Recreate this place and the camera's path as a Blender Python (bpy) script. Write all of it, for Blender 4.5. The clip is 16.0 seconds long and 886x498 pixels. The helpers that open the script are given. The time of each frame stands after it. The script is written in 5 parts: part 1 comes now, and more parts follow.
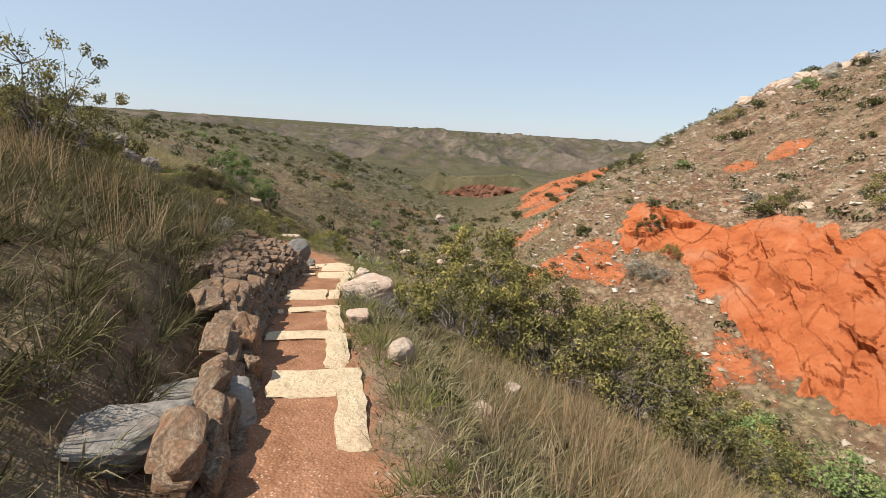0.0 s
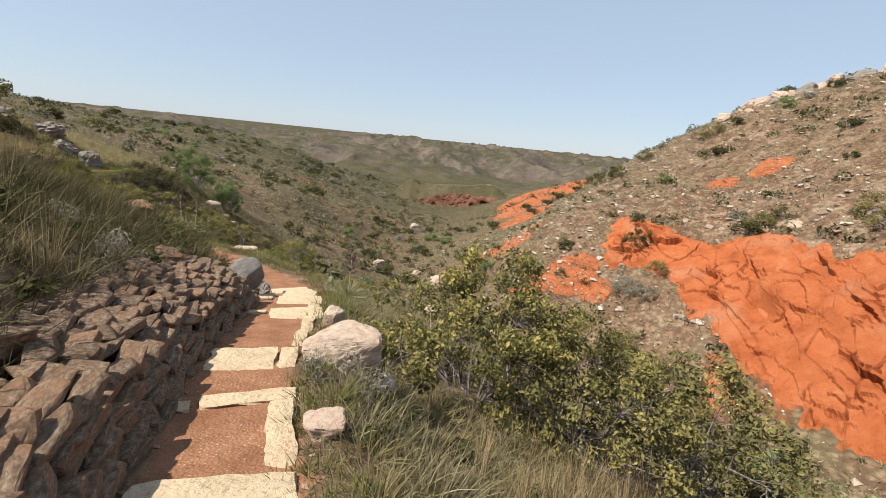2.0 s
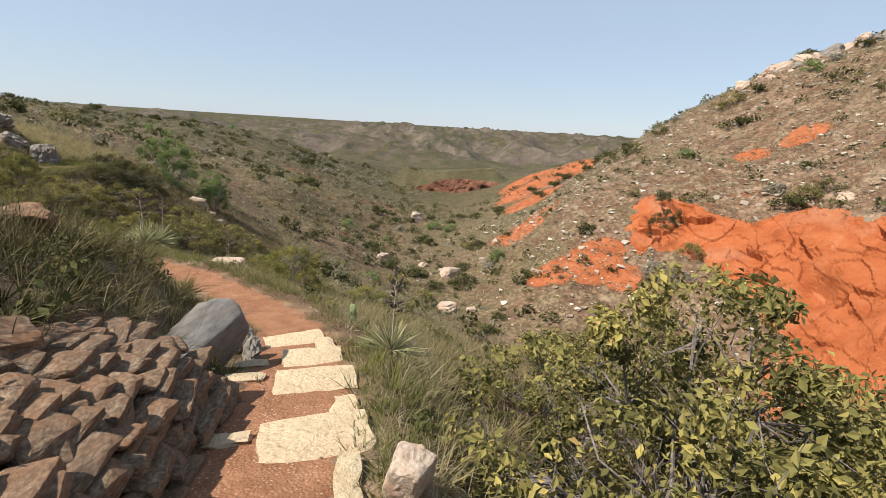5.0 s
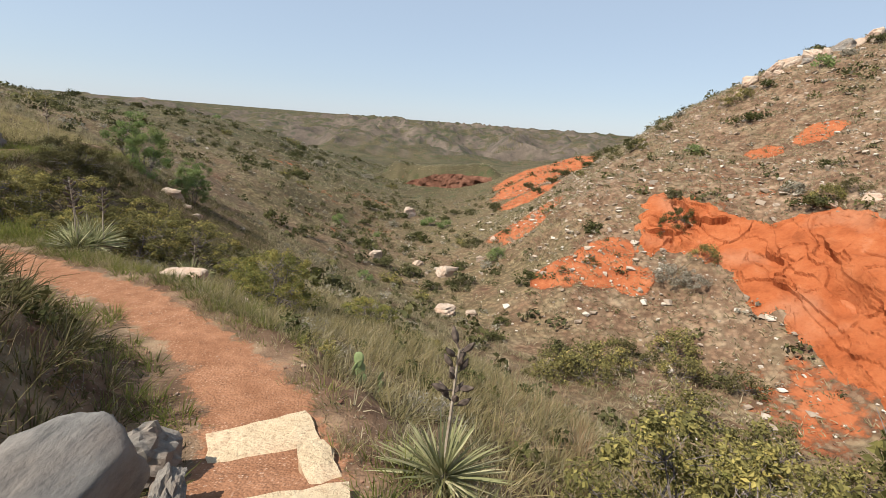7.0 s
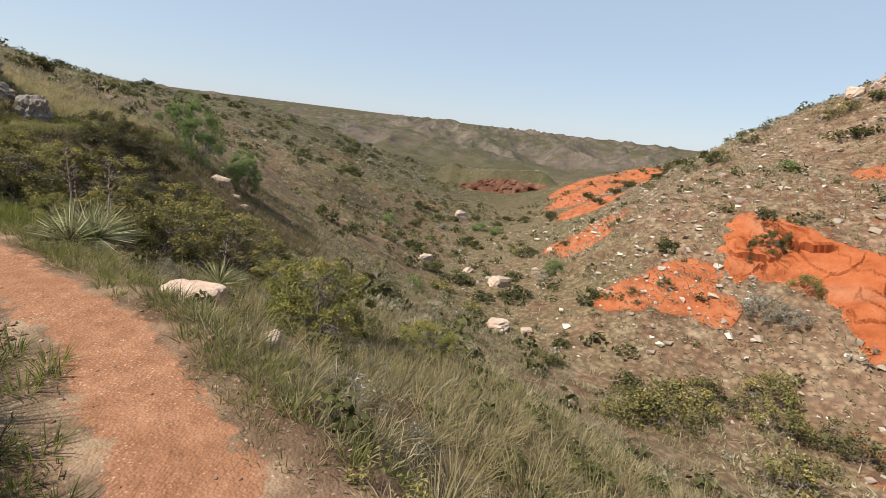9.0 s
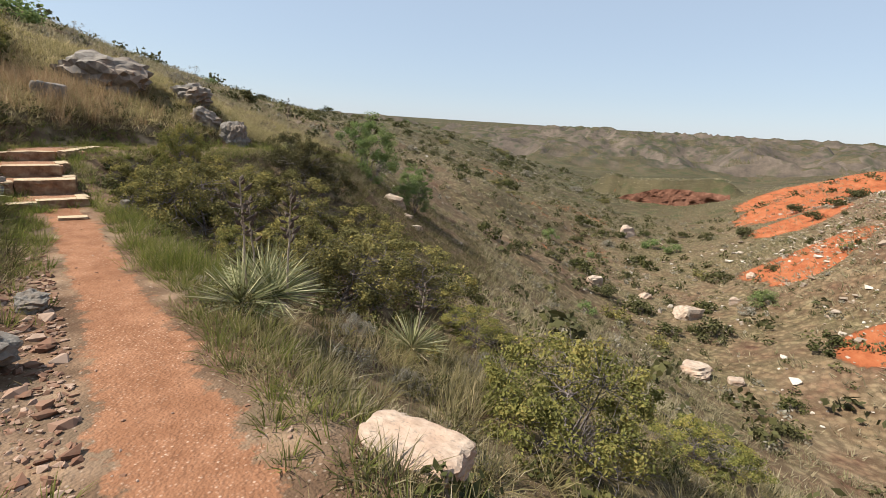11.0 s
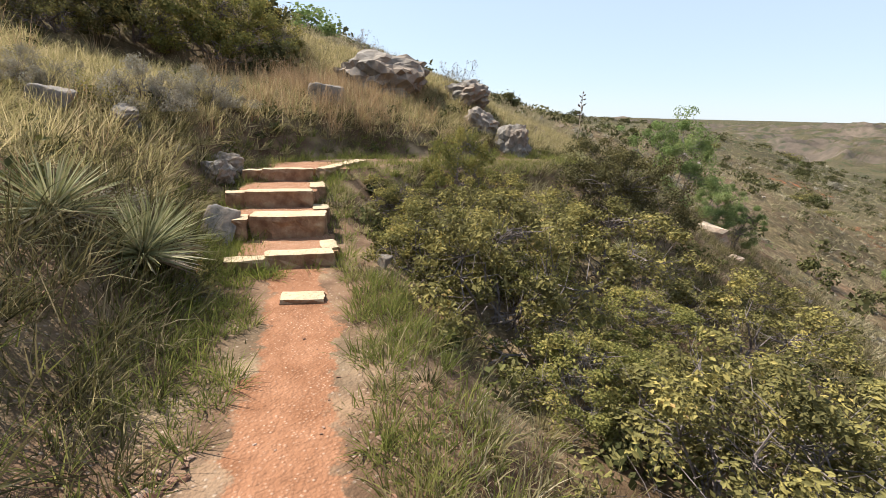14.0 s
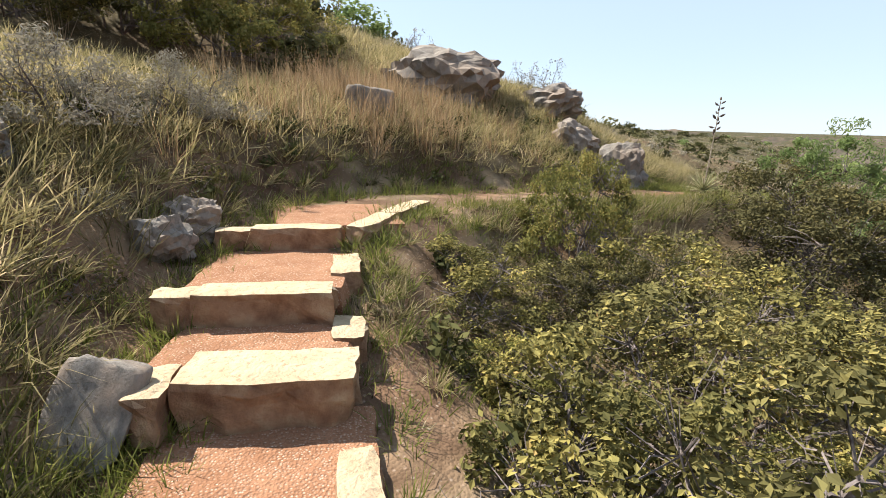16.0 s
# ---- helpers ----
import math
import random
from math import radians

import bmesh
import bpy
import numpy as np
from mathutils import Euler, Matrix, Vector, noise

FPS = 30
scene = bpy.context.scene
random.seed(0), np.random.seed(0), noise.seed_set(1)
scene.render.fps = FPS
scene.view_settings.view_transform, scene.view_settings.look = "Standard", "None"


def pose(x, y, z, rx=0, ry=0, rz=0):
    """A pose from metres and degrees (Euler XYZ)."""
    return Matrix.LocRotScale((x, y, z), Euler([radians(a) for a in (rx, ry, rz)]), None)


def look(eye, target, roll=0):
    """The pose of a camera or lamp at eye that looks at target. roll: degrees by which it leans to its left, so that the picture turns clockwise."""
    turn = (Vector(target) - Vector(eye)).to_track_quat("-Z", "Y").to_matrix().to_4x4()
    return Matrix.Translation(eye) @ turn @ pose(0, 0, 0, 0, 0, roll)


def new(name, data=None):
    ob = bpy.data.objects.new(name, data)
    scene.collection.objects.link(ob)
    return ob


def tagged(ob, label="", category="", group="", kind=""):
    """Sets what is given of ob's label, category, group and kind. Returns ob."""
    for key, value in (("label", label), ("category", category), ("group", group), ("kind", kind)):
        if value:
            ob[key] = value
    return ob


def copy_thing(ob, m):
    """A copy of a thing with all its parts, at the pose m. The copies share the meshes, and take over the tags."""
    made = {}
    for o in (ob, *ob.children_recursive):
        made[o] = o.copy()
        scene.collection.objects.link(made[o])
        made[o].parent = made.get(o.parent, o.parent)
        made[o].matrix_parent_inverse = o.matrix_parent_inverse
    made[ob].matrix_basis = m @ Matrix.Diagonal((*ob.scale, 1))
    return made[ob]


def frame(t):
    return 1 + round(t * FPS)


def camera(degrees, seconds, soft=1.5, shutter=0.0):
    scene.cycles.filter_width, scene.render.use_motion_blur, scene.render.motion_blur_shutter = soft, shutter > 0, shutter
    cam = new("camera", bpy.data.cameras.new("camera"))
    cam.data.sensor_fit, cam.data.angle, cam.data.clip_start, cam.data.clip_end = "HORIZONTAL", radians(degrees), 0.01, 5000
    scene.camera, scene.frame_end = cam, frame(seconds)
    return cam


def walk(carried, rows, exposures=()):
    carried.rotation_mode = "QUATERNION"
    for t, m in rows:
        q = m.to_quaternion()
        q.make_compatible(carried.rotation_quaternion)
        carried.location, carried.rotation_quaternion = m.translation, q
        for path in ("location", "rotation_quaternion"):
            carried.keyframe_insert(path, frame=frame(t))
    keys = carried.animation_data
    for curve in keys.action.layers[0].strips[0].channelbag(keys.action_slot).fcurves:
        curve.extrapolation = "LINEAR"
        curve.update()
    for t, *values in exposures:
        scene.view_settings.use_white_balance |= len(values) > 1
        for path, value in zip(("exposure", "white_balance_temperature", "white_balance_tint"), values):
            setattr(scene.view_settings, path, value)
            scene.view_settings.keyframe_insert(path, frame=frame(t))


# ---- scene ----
cam = camera(86.8, 16.0, 0.35)
PATH = [
    (0, (1.464, 0.646, 2.1), (1.429, 2.587, 1.619), 3.7),
    (0.5, (1.389, 1.161, 2.085), (1.417, 3.113, 1.649), 4.2),
    (1, (1.266, 1.654, 1.946), (1.332, 3.609, 1.531), 4.3),
    (1.5, (1.169, 2.19, 1.87), (1.274, 4.147, 1.471), 4.8),
    (2, (1.028, 2.72, 1.807), (1.11, 4.67, 1.37), 5.7),
    (2.5, (0.864, 3.239, 1.709), (0.937, 5.184, 1.251), 4.8),
    (3, (0.689, 3.794, 1.676), (0.773, 5.733, 1.195), 4.6),
    (3.5, (0.524, 4.217, 1.563), (0.616, 6.152, 1.066), 4.3),
    (4, (0.377, 4.646, 1.549), (0.485, 6.581, 1.057), 4.1),
    (4.2, (0.338, 4.841, 1.525), (0.437, 6.778, 1.038), 3.4),
    (6.3, (-0.117, 6.885, 1.095), (-0.01, 8.818, 0.593), 3.9),
    (6.5, (-0.149, 7.107, 1.059), (-0.04, 9.045, 0.577), 4.6),
    (7, (-0.285, 7.635, 1.038), (-0.14, 9.564, 0.53), 4.4),
    (7.5, (-0.342, 8.075, 1.034), (-0.185, 10.0, 0.514), 4.3),
    (8, (-0.491, 8.616, 0.925), (-0.387, 10.541, 0.394), 5.1),
    (8.2, (-0.554, 8.835, 0.872), (-0.481, 10.77, 0.371), 5.5),
    (10.3, (-1.784, 11.044, 0.412), (-2.148, 12.937, -0.124), 5.8),
    (10.5, (-1.97, 11.249, 0.415), (-2.412, 13.129, -0.107), 5.1),
    (11, (-2.431, 11.779, 0.417), (-3.086, 13.597, -0.101), 3.6),
    (11.5, (-2.945, 12.229, 0.403), (-3.795, 13.966, -0.108), 3.0),
    (12, (-3.448, 12.669, 0.387), (-4.442, 14.326, -0.129), 2.6),
    (12.5, (-4.028, 13.083, 0.335), (-5.183, 14.637, -0.165), 2.2),
    (13, (-4.668, 13.547, 0.269), (-5.94, 14.998, -0.257), 1.0),
    (13.5, (-5.322, 13.951, 0.244), (-6.689, 15.31, -0.289), 1.6),
    (14, (-5.981, 14.349, 0.218), (-7.411, 15.637, -0.324), 1.6),
    (14.5, (-6.659, 14.696, 0.207), (-8.15, 15.91, -0.344), 1.7),
    (15, (-7.279, 15.059, 0.227), (-8.79, 16.247, -0.326), 1.5),
    (15.5, (-7.954, 15.424, 0.206), (-9.514, 16.568, -0.303), 1.2),
    (16, (-8.536, 15.744, 0.241), (-10.084, 16.908, -0.258), 1.7),
]
walk(cam, [(t, look(eye, target, roll)) for t, eye, target, roll in PATH],
     [(0, 0.7), (8.2, 0.7), (10.5, 0.72), (12.5, 0.88), (14.5, 1.2), (16, 1.24)])

# ---- world, sun and exposure ----
SUN = Vector((-0.58, -0.26, 0.785)).normalized()
world = bpy.data.worlds.new("world")
scene.world = world
world.use_nodes = True
wn = world.node_tree.nodes
sky = wn.new("ShaderNodeTexSky")
sky.sky_type, sky.sun_disc = "NISHITA", False
sky.sun_elevation = math.asin(SUN.z)
sky.sun_rotation = math.atan2(SUN.x, SUN.y)
sky.air_density, sky.dust_density, sky.ozone_density = 1.0, 0.2, 1.6
wn["Background"].inputs["Strength"].default_value = 0.074
pale = wn.new("ShaderNodeHueSaturation")
pale.inputs["Saturation"].default_value = 0.8
world.node_tree.links.new(sky.outputs[0], pale.inputs["Color"])
haze = wn.new("ShaderNodeMix")
haze.data_type = "RGBA"
haze.inputs[0].default_value = 0.62
haze.inputs[7].default_value = (4.5, 5.6, 7.1, 1.0)
world.node_tree.links.new(pale.outputs[0], haze.inputs[6])
world.node_tree.links.new(haze.outputs[2], wn["Background"].inputs["Color"])
sun = new("sun", bpy.data.lights.new("sun", "SUN"))
sun.data.energy, sun.data.angle, sun.data.color = 5.0, radians(0.6), (1.0, 0.93, 0.82)
sun.rotation_mode = "QUATERNION"
sun.rotation_quaternion = SUN.to_track_quat("Z", "Y")


# ---- materials ----
def rgb(*c):
    return (*c, 1.0)


class Mat:
    """A small builder of node materials."""

    def __init__(self, name, rough=0.9, spec=0.25):
        self.m = bpy.data.materials.new(name)
        self.m.use_nodes = True
        self.t = self.m.node_tree
        self.b = self.t.nodes["Principled BSDF"]
        self.b.inputs["Roughness"].default_value = rough
        self.b.inputs["Specular IOR Level"].default_value = spec
        self.co = self.t.nodes.new("ShaderNodeTexCoord").outputs["Object"]

    def link(self, a, b):
        self.t.links.new(a, b)

    def noise(self, scale, detail=4.0, rough=0.55, co=None):
        n = self.t.nodes.new("ShaderNodeTexNoise")
        n.inputs["Scale"].default_value, n.inputs["Detail"].default_value = scale, detail
        n.inputs["Roughness"].default_value = rough
        self.link(co or self.co, n.inputs["Vector"])
        return n.outputs["Fac"]

    def cells(self, scale, feature="F1", co=None):
        n = self.t.nodes.new("ShaderNodeTexVoronoi")
        n.feature = feature
        n.inputs["Scale"].default_value = scale
        self.link(co or self.co, n.inputs["Vector"])
        return n

    def ramp(self, fac, stops):
        n = self.t.nodes.new("ShaderNodeValToRGB")
        e = n.color_ramp.elements
        while len(e) < len(stops):
            e.new(0.5)
        for k, (p, c) in zip(e, stops):
            k.position = p
            k.color = c if len(c) == 4 else (*c, 1.0)
        self.link(fac, n.inputs[0])
        return n.outputs[0]

    def mix(self, fac, a, b, how="MIX"):
        n = self.t.nodes.new("ShaderNodeMix")
        n.data_type, n.blend_type = "RGBA", how
        for sock, v in ((n.inputs[0], fac), (n.inputs[6], a), (n.inputs[7], b)):
            if isinstance(v, (int, float)):
                sock.default_value = v
            elif isinstance(v, tuple):
                sock.default_value = v if len(v) == 4 else (*v, 1.0)
            else:
                self.link(v, sock)
        return n.outputs[2]

    def math(self, how, a, b=0.0):
        n = self.t.nodes.new("ShaderNodeMath")
        n.operation = how
        for sock, v in ((n.inputs[0], a), (n.inputs[1], b)):
            if isinstance(v, (int, float)):
                sock.default_value = v
            else:
                self.link(v, sock)
        return n.outputs[0]

    def attr(self, name):
        n = self.t.nodes.new("ShaderNodeAttribute")
        n.attribute_name = name
        return n

    def random(self):
        return self.t.nodes.new("ShaderNodeObjectInfo").outputs["Random"]

    def island(self):
        return self.t.nodes.new("ShaderNodeNewGeometry").outputs["Random Per Island"]

    def colour(self, c):
        if isinstance(c, tuple):
            self.b.inputs["Base Color"].default_value = c if len(c) == 4 else (*c, 1.0)
        else:
            self.link(c, self.b.inputs["Base Color"])
        return self

    def bump(self, height, strength=0.5, distance=0.02):
        n = self.t.nodes.new("ShaderNodeBump")
        n.inputs["Strength"].default_value, n.inputs["Distance"].default_value = strength, distance
        self.link(height, n.inputs["Height"])
        self.link(n.outputs[0], self.b.inputs["Normal"])
        return self


def ground_material():
    k = Mat("dry_ground", 0.95, 0.1)
    vast, big, mid, fine = k.noise(0.012, 6, 0.6), k.noise(0.11, 6, 0.6), k.noise(0.9, 6, 0.6), k.noise(14, 4)
    soil = k.ramp(mid, [(0.3, (0.115, 0.064, 0.040)), (0.5, (0.19, 0.122, 0.078)), (0.7, (0.30, 0.22, 0.155))])
    grass = k.ramp(k.noise(3.0, 7, 0.7), [(0.3, (0.045, 0.043, 0.020)), (0.5, (0.13, 0.104, 0.054)), (0.72, (0.275, 0.213, 0.127))])
    much = k.math("ADD", k.math("ADD", k.math("MULTIPLY", mid, 0.5), k.math("MULTIPLY", big, 0.6)), k.math("MULTIPLY", vast, 0.25))
    much = k.math("SUBTRACT", much, k.math("MULTIPLY", k.attr("stony").outputs["Fac"], 0.17))
    much = k.math("SUBTRACT", much, k.math("MULTIPLY", k.attr("verge").outputs["Fac"], 0.13))
    c = k.mix(k.ramp(much, [(0.50, rgb(0, 0, 0)), (0.74, rgb(1, 1, 1))]), soil, grass)
    # grass stands in tufts, with the shade between them multiplied into the ground colour
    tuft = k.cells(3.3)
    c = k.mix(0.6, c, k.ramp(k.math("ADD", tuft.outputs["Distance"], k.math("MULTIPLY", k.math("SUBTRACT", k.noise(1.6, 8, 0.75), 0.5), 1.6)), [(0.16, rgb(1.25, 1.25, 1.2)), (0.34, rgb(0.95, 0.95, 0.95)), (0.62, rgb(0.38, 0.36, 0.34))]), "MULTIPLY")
    # scrub: dark dots at the size of bushes, thick in places
    dots = k.cells(0.32)
    c = k.mix(k.math("MULTIPLY", k.attr("scrub").outputs["Fac"], 0.8), c, k.ramp(big, [(0.35, (0.032, 0.033, 0.016)), (0.65, (0.078, 0.066, 0.036))]))
    scrub = k.math("MULTIPLY", k.ramp(dots.outputs["Distance"], [(0.24, rgb(1, 1, 1)), (0.40, rgb(0, 0, 0))]), k.ramp(k.noise(0.035, 5, 0.6), [(0.32, rgb(0, 0, 0)), (0.46, rgb(1, 1, 1))]))
    c = k.mix(k.math("MULTIPLY", scrub, k.attr("scrub").outputs["Fac"]), c, (0.045, 0.052, 0.022))
    peb = k.cells(26)
    c = k.mix(k.ramp(peb.outputs["Distance"], [(0.12, rgb(0.45, 0.45, 0.45)), (0.26, rgb(0, 0, 0))]), c, k.ramp(k.noise(31, 2), [(0.3, (0.25, 0.16, 0.11)), (0.7, (0.5, 0.43, 0.35))]))
    # red clay where it lies bare, cracked and streaked
    warp = k.t.nodes.new("ShaderNodeMapping")
    warp.inputs["Scale"].default_value = (1.0, 0.55, 1.9)
    k.link(k.co, warp.inputs["Vector"])
    streak = k.noise(0.9, 9, 0.7, warp.outputs[0])
    clay = k.ramp(streak, [(0.28, (0.19, 0.055, 0.024)), (0.45, (0.30, 0.092, 0.038)), (0.6, (0.36, 0.125, 0.055)), (0.76, (0.40, 0.21, 0.13))])
    mask = k.math("ADD", k.attr("clay").outputs["Fac"], k.math("MULTIPLY", k.math("SUBTRACT", k.noise(0.8, 8, 0.7), 0.5), 1.5))
    mask = k.ramp(mask, [(0.44, rgb(0, 0, 0)), (0.60, rgb(1, 1, 1))])
    c = k.mix(mask, c, clay)
    # bare eroded flanks of the far bluffs, scrub on their flats
    flank = k.t.nodes.new("ShaderNodeSeparateXYZ")
    k.link(k.t.nodes.new("ShaderNodeNewGeometry").outputs["True Normal"], flank.inputs[0])
    steep = k.math("ADD", flank.outputs["Z"], k.math("MULTIPLY", k.math("SUBTRACT", k.noise(0.05, 6, 0.65), 0.5), 0.12))
    steep = k.ramp(steep, [(0.86, rgb(1, 1, 1)), (0.95, rgb(0, 0, 0))])
    c = k.mix(k.math("MULTIPLY", k.attr("bluff").outputs["Fac"], steep), c, k.ramp(k.noise(0.09, 8, 0.75), [(0.35, (0.062, 0.052, 0.044)), (0.5, (0.098, 0.078, 0.062)), (0.65, (0.145, 0.115, 0.09))]))
    # thickets on the far benches
    dotted = k.math("MULTIPLY", k.ramp(k.cells(0.22).outputs["Distance"], [(0.2, rgb(1, 1, 1)), (0.42, rgb(0, 0, 0))]), k.ramp(k.noise(0.03, 5, 0.6), [(0.38, rgb(0, 0, 0)), (0.5, rgb(0.7, 0.7, 0.7))]))
    c = k.mix(k.math("MULTIPLY", dotted, k.attr("bluff").outputs["Fac"]), c, (0.05, 0.054, 0.034))
    thicket = k.math("MULTIPLY", k.ramp(k.cells(0.1).outputs["Distance"], [(0.25, rgb(1, 1, 1)), (0.45, rgb(0, 0, 0))]), k.ramp(k.noise(0.02, 5, 0.6), [(0.4, rgb(0, 0, 0)), (0.55, rgb(0.8, 0.8, 0.8))]))
    c = k.mix(k.math("MULTIPLY", thicket, k.attr("bluff").outputs["Fac"]), c, (0.04, 0.046, 0.024))
    # trodden path of crushed red gravel
    grit = k.cells(62)
    gravel = k.mix(k.math("MULTIPLY", k.ramp(grit.outputs["Distance"], [(0.1, rgb(1, 1, 1)), (0.5, rgb(0, 0, 0))]), k.ramp(k.noise(1.7, 5, 0.6), [(0.38, rgb(0.15, 0.15, 0.15)), (0.62, rgb(0.9, 0.9, 0.9))])),
                   k.ramp(k.noise(5, 5), [(0.3, (0.18, 0.082, 0.043)), (0.7, (0.275, 0.137, 0.078))]),
                   k.ramp(grit.outputs["Color"], [(0.2, (0.17, 0.08, 0.043)), (0.6, (0.33, 0.18, 0.108)), (0.9, (0.57, 0.42, 0.315))]))
    pm = k.math("ADD", k.attr("path").outputs["Fac"], k.math("ADD", k.math("MULTIPLY", k.math("SUBTRACT", k.noise(3.2, 6, 0.65), 0.5), 1.2), k.math("MULTIPLY", k.math("SUBTRACT", k.noise(13, 5, 0.7), 0.5), 0.9)))
    c = k.mix(k.ramp(pm, [(0.42, rgb(0, 0, 0)), (0.56, rgb(1, 1, 1))]), c, gravel)
    k.colour(c)
    small = k.math("ADD", k.math("ADD", fine, k.math("MULTIPLY", mid, 2.0)), k.math("MULTIPLY", grit.outputs["Distance"], -0.25))
    k.bump(k.math("ADD", small, k.math("MULTIPLY", mask, k.math("MULTIPLY", streak, 14.0))), 0.6, 0.035)
    return k.m


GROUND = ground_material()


# ---- the lie of the land: breaklines through which the ground is drawn ----
TRAIL = [(1.6, -3.0, 1.05), (1.45, -1.0, 0.92), (1.15, 1.5, 0.70), (0.75, 3.0, 0.50), (0.22, 4.5, 0.27), (-0.22, 6.0, 0.05),
         (-0.48, 7.5, -0.20), (-0.65, 8.8, -0.42), (-1.02, 9.9, -0.74), (-1.75, 11.2, -0.92), (-3.2, 12.55, -1.0),
         (-5.2, 13.7, -1.08), (-7.0, 14.65, -1.12), (-8.6, 15.5, -1.10), (-9.5, 15.9, -1.05), (-10.3, 16.22, -0.98), (-11.0, 16.42, -0.80), (-11.7, 16.85, -0.60), (-12.4, 17.5, -0.50), (-12.75, 18.6, -0.52), (-12.5, 20.5, -0.58),
         (-12.1, 23.0, -0.62), (-12.3, 26.0, -0.9), (-13.5, 30.0, -1.5)]
LAND = [
    # slope above the trail
    [(-1.6, -3, 2.3), (-1.5, 2, 1.55), (-1.3, 5, 0.9), (-1.5, 7, 0.5), (-2.2, 9, 0.1), (-3.2, 11, -0.2), (-5.2, 12.6, -0.65), (-8.2, 13.6, -0.65), (-10.4, 14.6, -0.35), (-12.3, 15.8, -0.1)],
    [(-6, -3, 4.2), (-6, 5, 2.4), (-7.5, 10, 1.2), (-12.3, 13.4, 0.5), (-14.6, 18.9, 0.42), (-13.4, 22.6, -0.4), (-13.6, 28.5, -1.6)],
    [(-12.5, 14.9, 0.22), (-13.4, 16.2, 0.12), (-13.7, 17.4, 0.15)],
    [(-15.4, 14.3, 1.05), (-16.9, 16.9, 1.05), (-16.9, 19.4, 0.95), (-16.3, 21.3, 0.8), (-15.2, 23.1, 0.7)],
    # crest of the near hill
    [(-16, -5, 8.0), (-16, 6, 5.0), (-18.6, 14, 2.8), (-20.5, 22, 2.3), (-24, 30, 1.9), (-35, 45, 1.8), (-50, 72, 1.0), (-62, 94, 1.1), (-90, 160, 0)],
    # slopes north of the trail
    [(-4.4, 16.4, -2.2), (-8, 19.5, -2.0), (-10.3, 27.5, -2.7), (-13, 45, -5.6), (-12.7, 62, -6.8), (-17, 75, -7.0), (-24, 119, -7.8)],
    [(-17, 32, -0.9), (-24, 55, -2.6), (-25.5, 74, -4.1), (-33, 87, -3.4), (-34, 118, -3.4)],
    [(-7, 36, -6.6), (-8.0, 57, -9.8)],
    # slope below the trail
    [(5, 0, -0.7), (4, 6, -1.6), (3.0, 10, -2.3), (1.0, 14, -2.7), (-1, 18, -3.5), (-2.5, 26, -6.2)],
    [(12, 2, -5.2), (9, 10, -5.6), (5.5, 17, -6.2), (3.0, 24, -8.0), (-1.4, 36.7, -9.5)],
    # bottom of the draw
    [(17, 4, -7.6), (13, 14, -8.2), (8.7, 24, -8.6), (4.5, 30, -9.3), (2.2, 34, -9.8), (0.5, 46, -10.8), (-0.7, 71, -11.4), (0, 100, -12.3), (6, 150, -13), (0, 260, -14)],
    # foot of the far side
    [(22, 6, -6.8), (19.5, 14, -7.2), (17.8, 20, -7.4), (16.2, 25, -8.0), (14.8, 30, -7.2), (9.2, 34.4, -7.0), (6.8, 43, -8.9), (6.5, 60, -10.2), (10, 90, -10.8)],
    # shelf over the red bank
    [(26, 10, -0.8), (23.6, 18, -1.2), (22.9, 25, -1.5), (22.4, 29, -1.6), (21.0, 33.2, -2.2), (17.2, 36.4, -2.3), (13.2, 42, -3.4), (10.8, 51.5, -6.9)],
    # hillside and its ridge
    [(32, 16, 3.6), (24.3, 41.9, 0.9), (20, 50, 0.0), (15, 62, -6.2), (18, 76, -6.4), (24, 95, -4.6), (34, 120, -6)],
    [(48, 20, 10), (42, 49.8, 12.2), (37.5, 50.7, 10.7), (33.5, 53.8, 8.6), (29.6, 52, 5.4), (24, 54.5, 2.2), (21, 62, -1.8), (26, 78, -4.8)],
    [(80, 30, 18), (60, 55, 15), (45, 75, 8), (40, 100, 0), (60, 150, -6)],
    # the plain and the edges of the land
    [(-60, 180, -6), (-20, 190, -11), (40, 200, -12), (110, 190, -8)],
    [(-140, 20, 9), (-140, 200, 2), (-60, 300, -8), (60, 320, -12), (170, 240, -6), (190, 20, 8)],
    [(-30, -50, 9), (20, -50, -2), (90, -50, 6)],
]


def resample(line, step):
    out = []
    for a, b in zip(line, line[1:]):
        a, b = np.array(a, float), np.array(b, float)
        n = max(1, int(np.linalg.norm(b - a) / step))
        out += [a + (b - a) * i / n for i in range(n)]
    return np.array(out + [np.array(line[-1], float)])


KNOTS = np.concatenate([resample(l, 2.0 + 0.06 * abs(l[0][1])) for l in [TRAIL] + LAND])
TRAIL_PTS = resample(TRAIL, 0.1)


def spline_kernel(r2):
    return 0.5 * r2 * np.log(r2 + 1e-9)


def spline_fit(p):
    xy = p[:, :2] / 20.0
    n = len(xy)
    k = spline_kernel(((xy[:, None] - xy[None]) ** 2).sum(-1)) + np.eye(n) * 0.0004
    q = np.c_[np.ones(n), xy]
    a = np.block([[k, q], [q.T, np.zeros((3, 3))]])
    return xy, np.linalg.solve(a, np.r_[p[:, 2], 0, 0, 0])


KXY, KW = spline_fit(KNOTS)


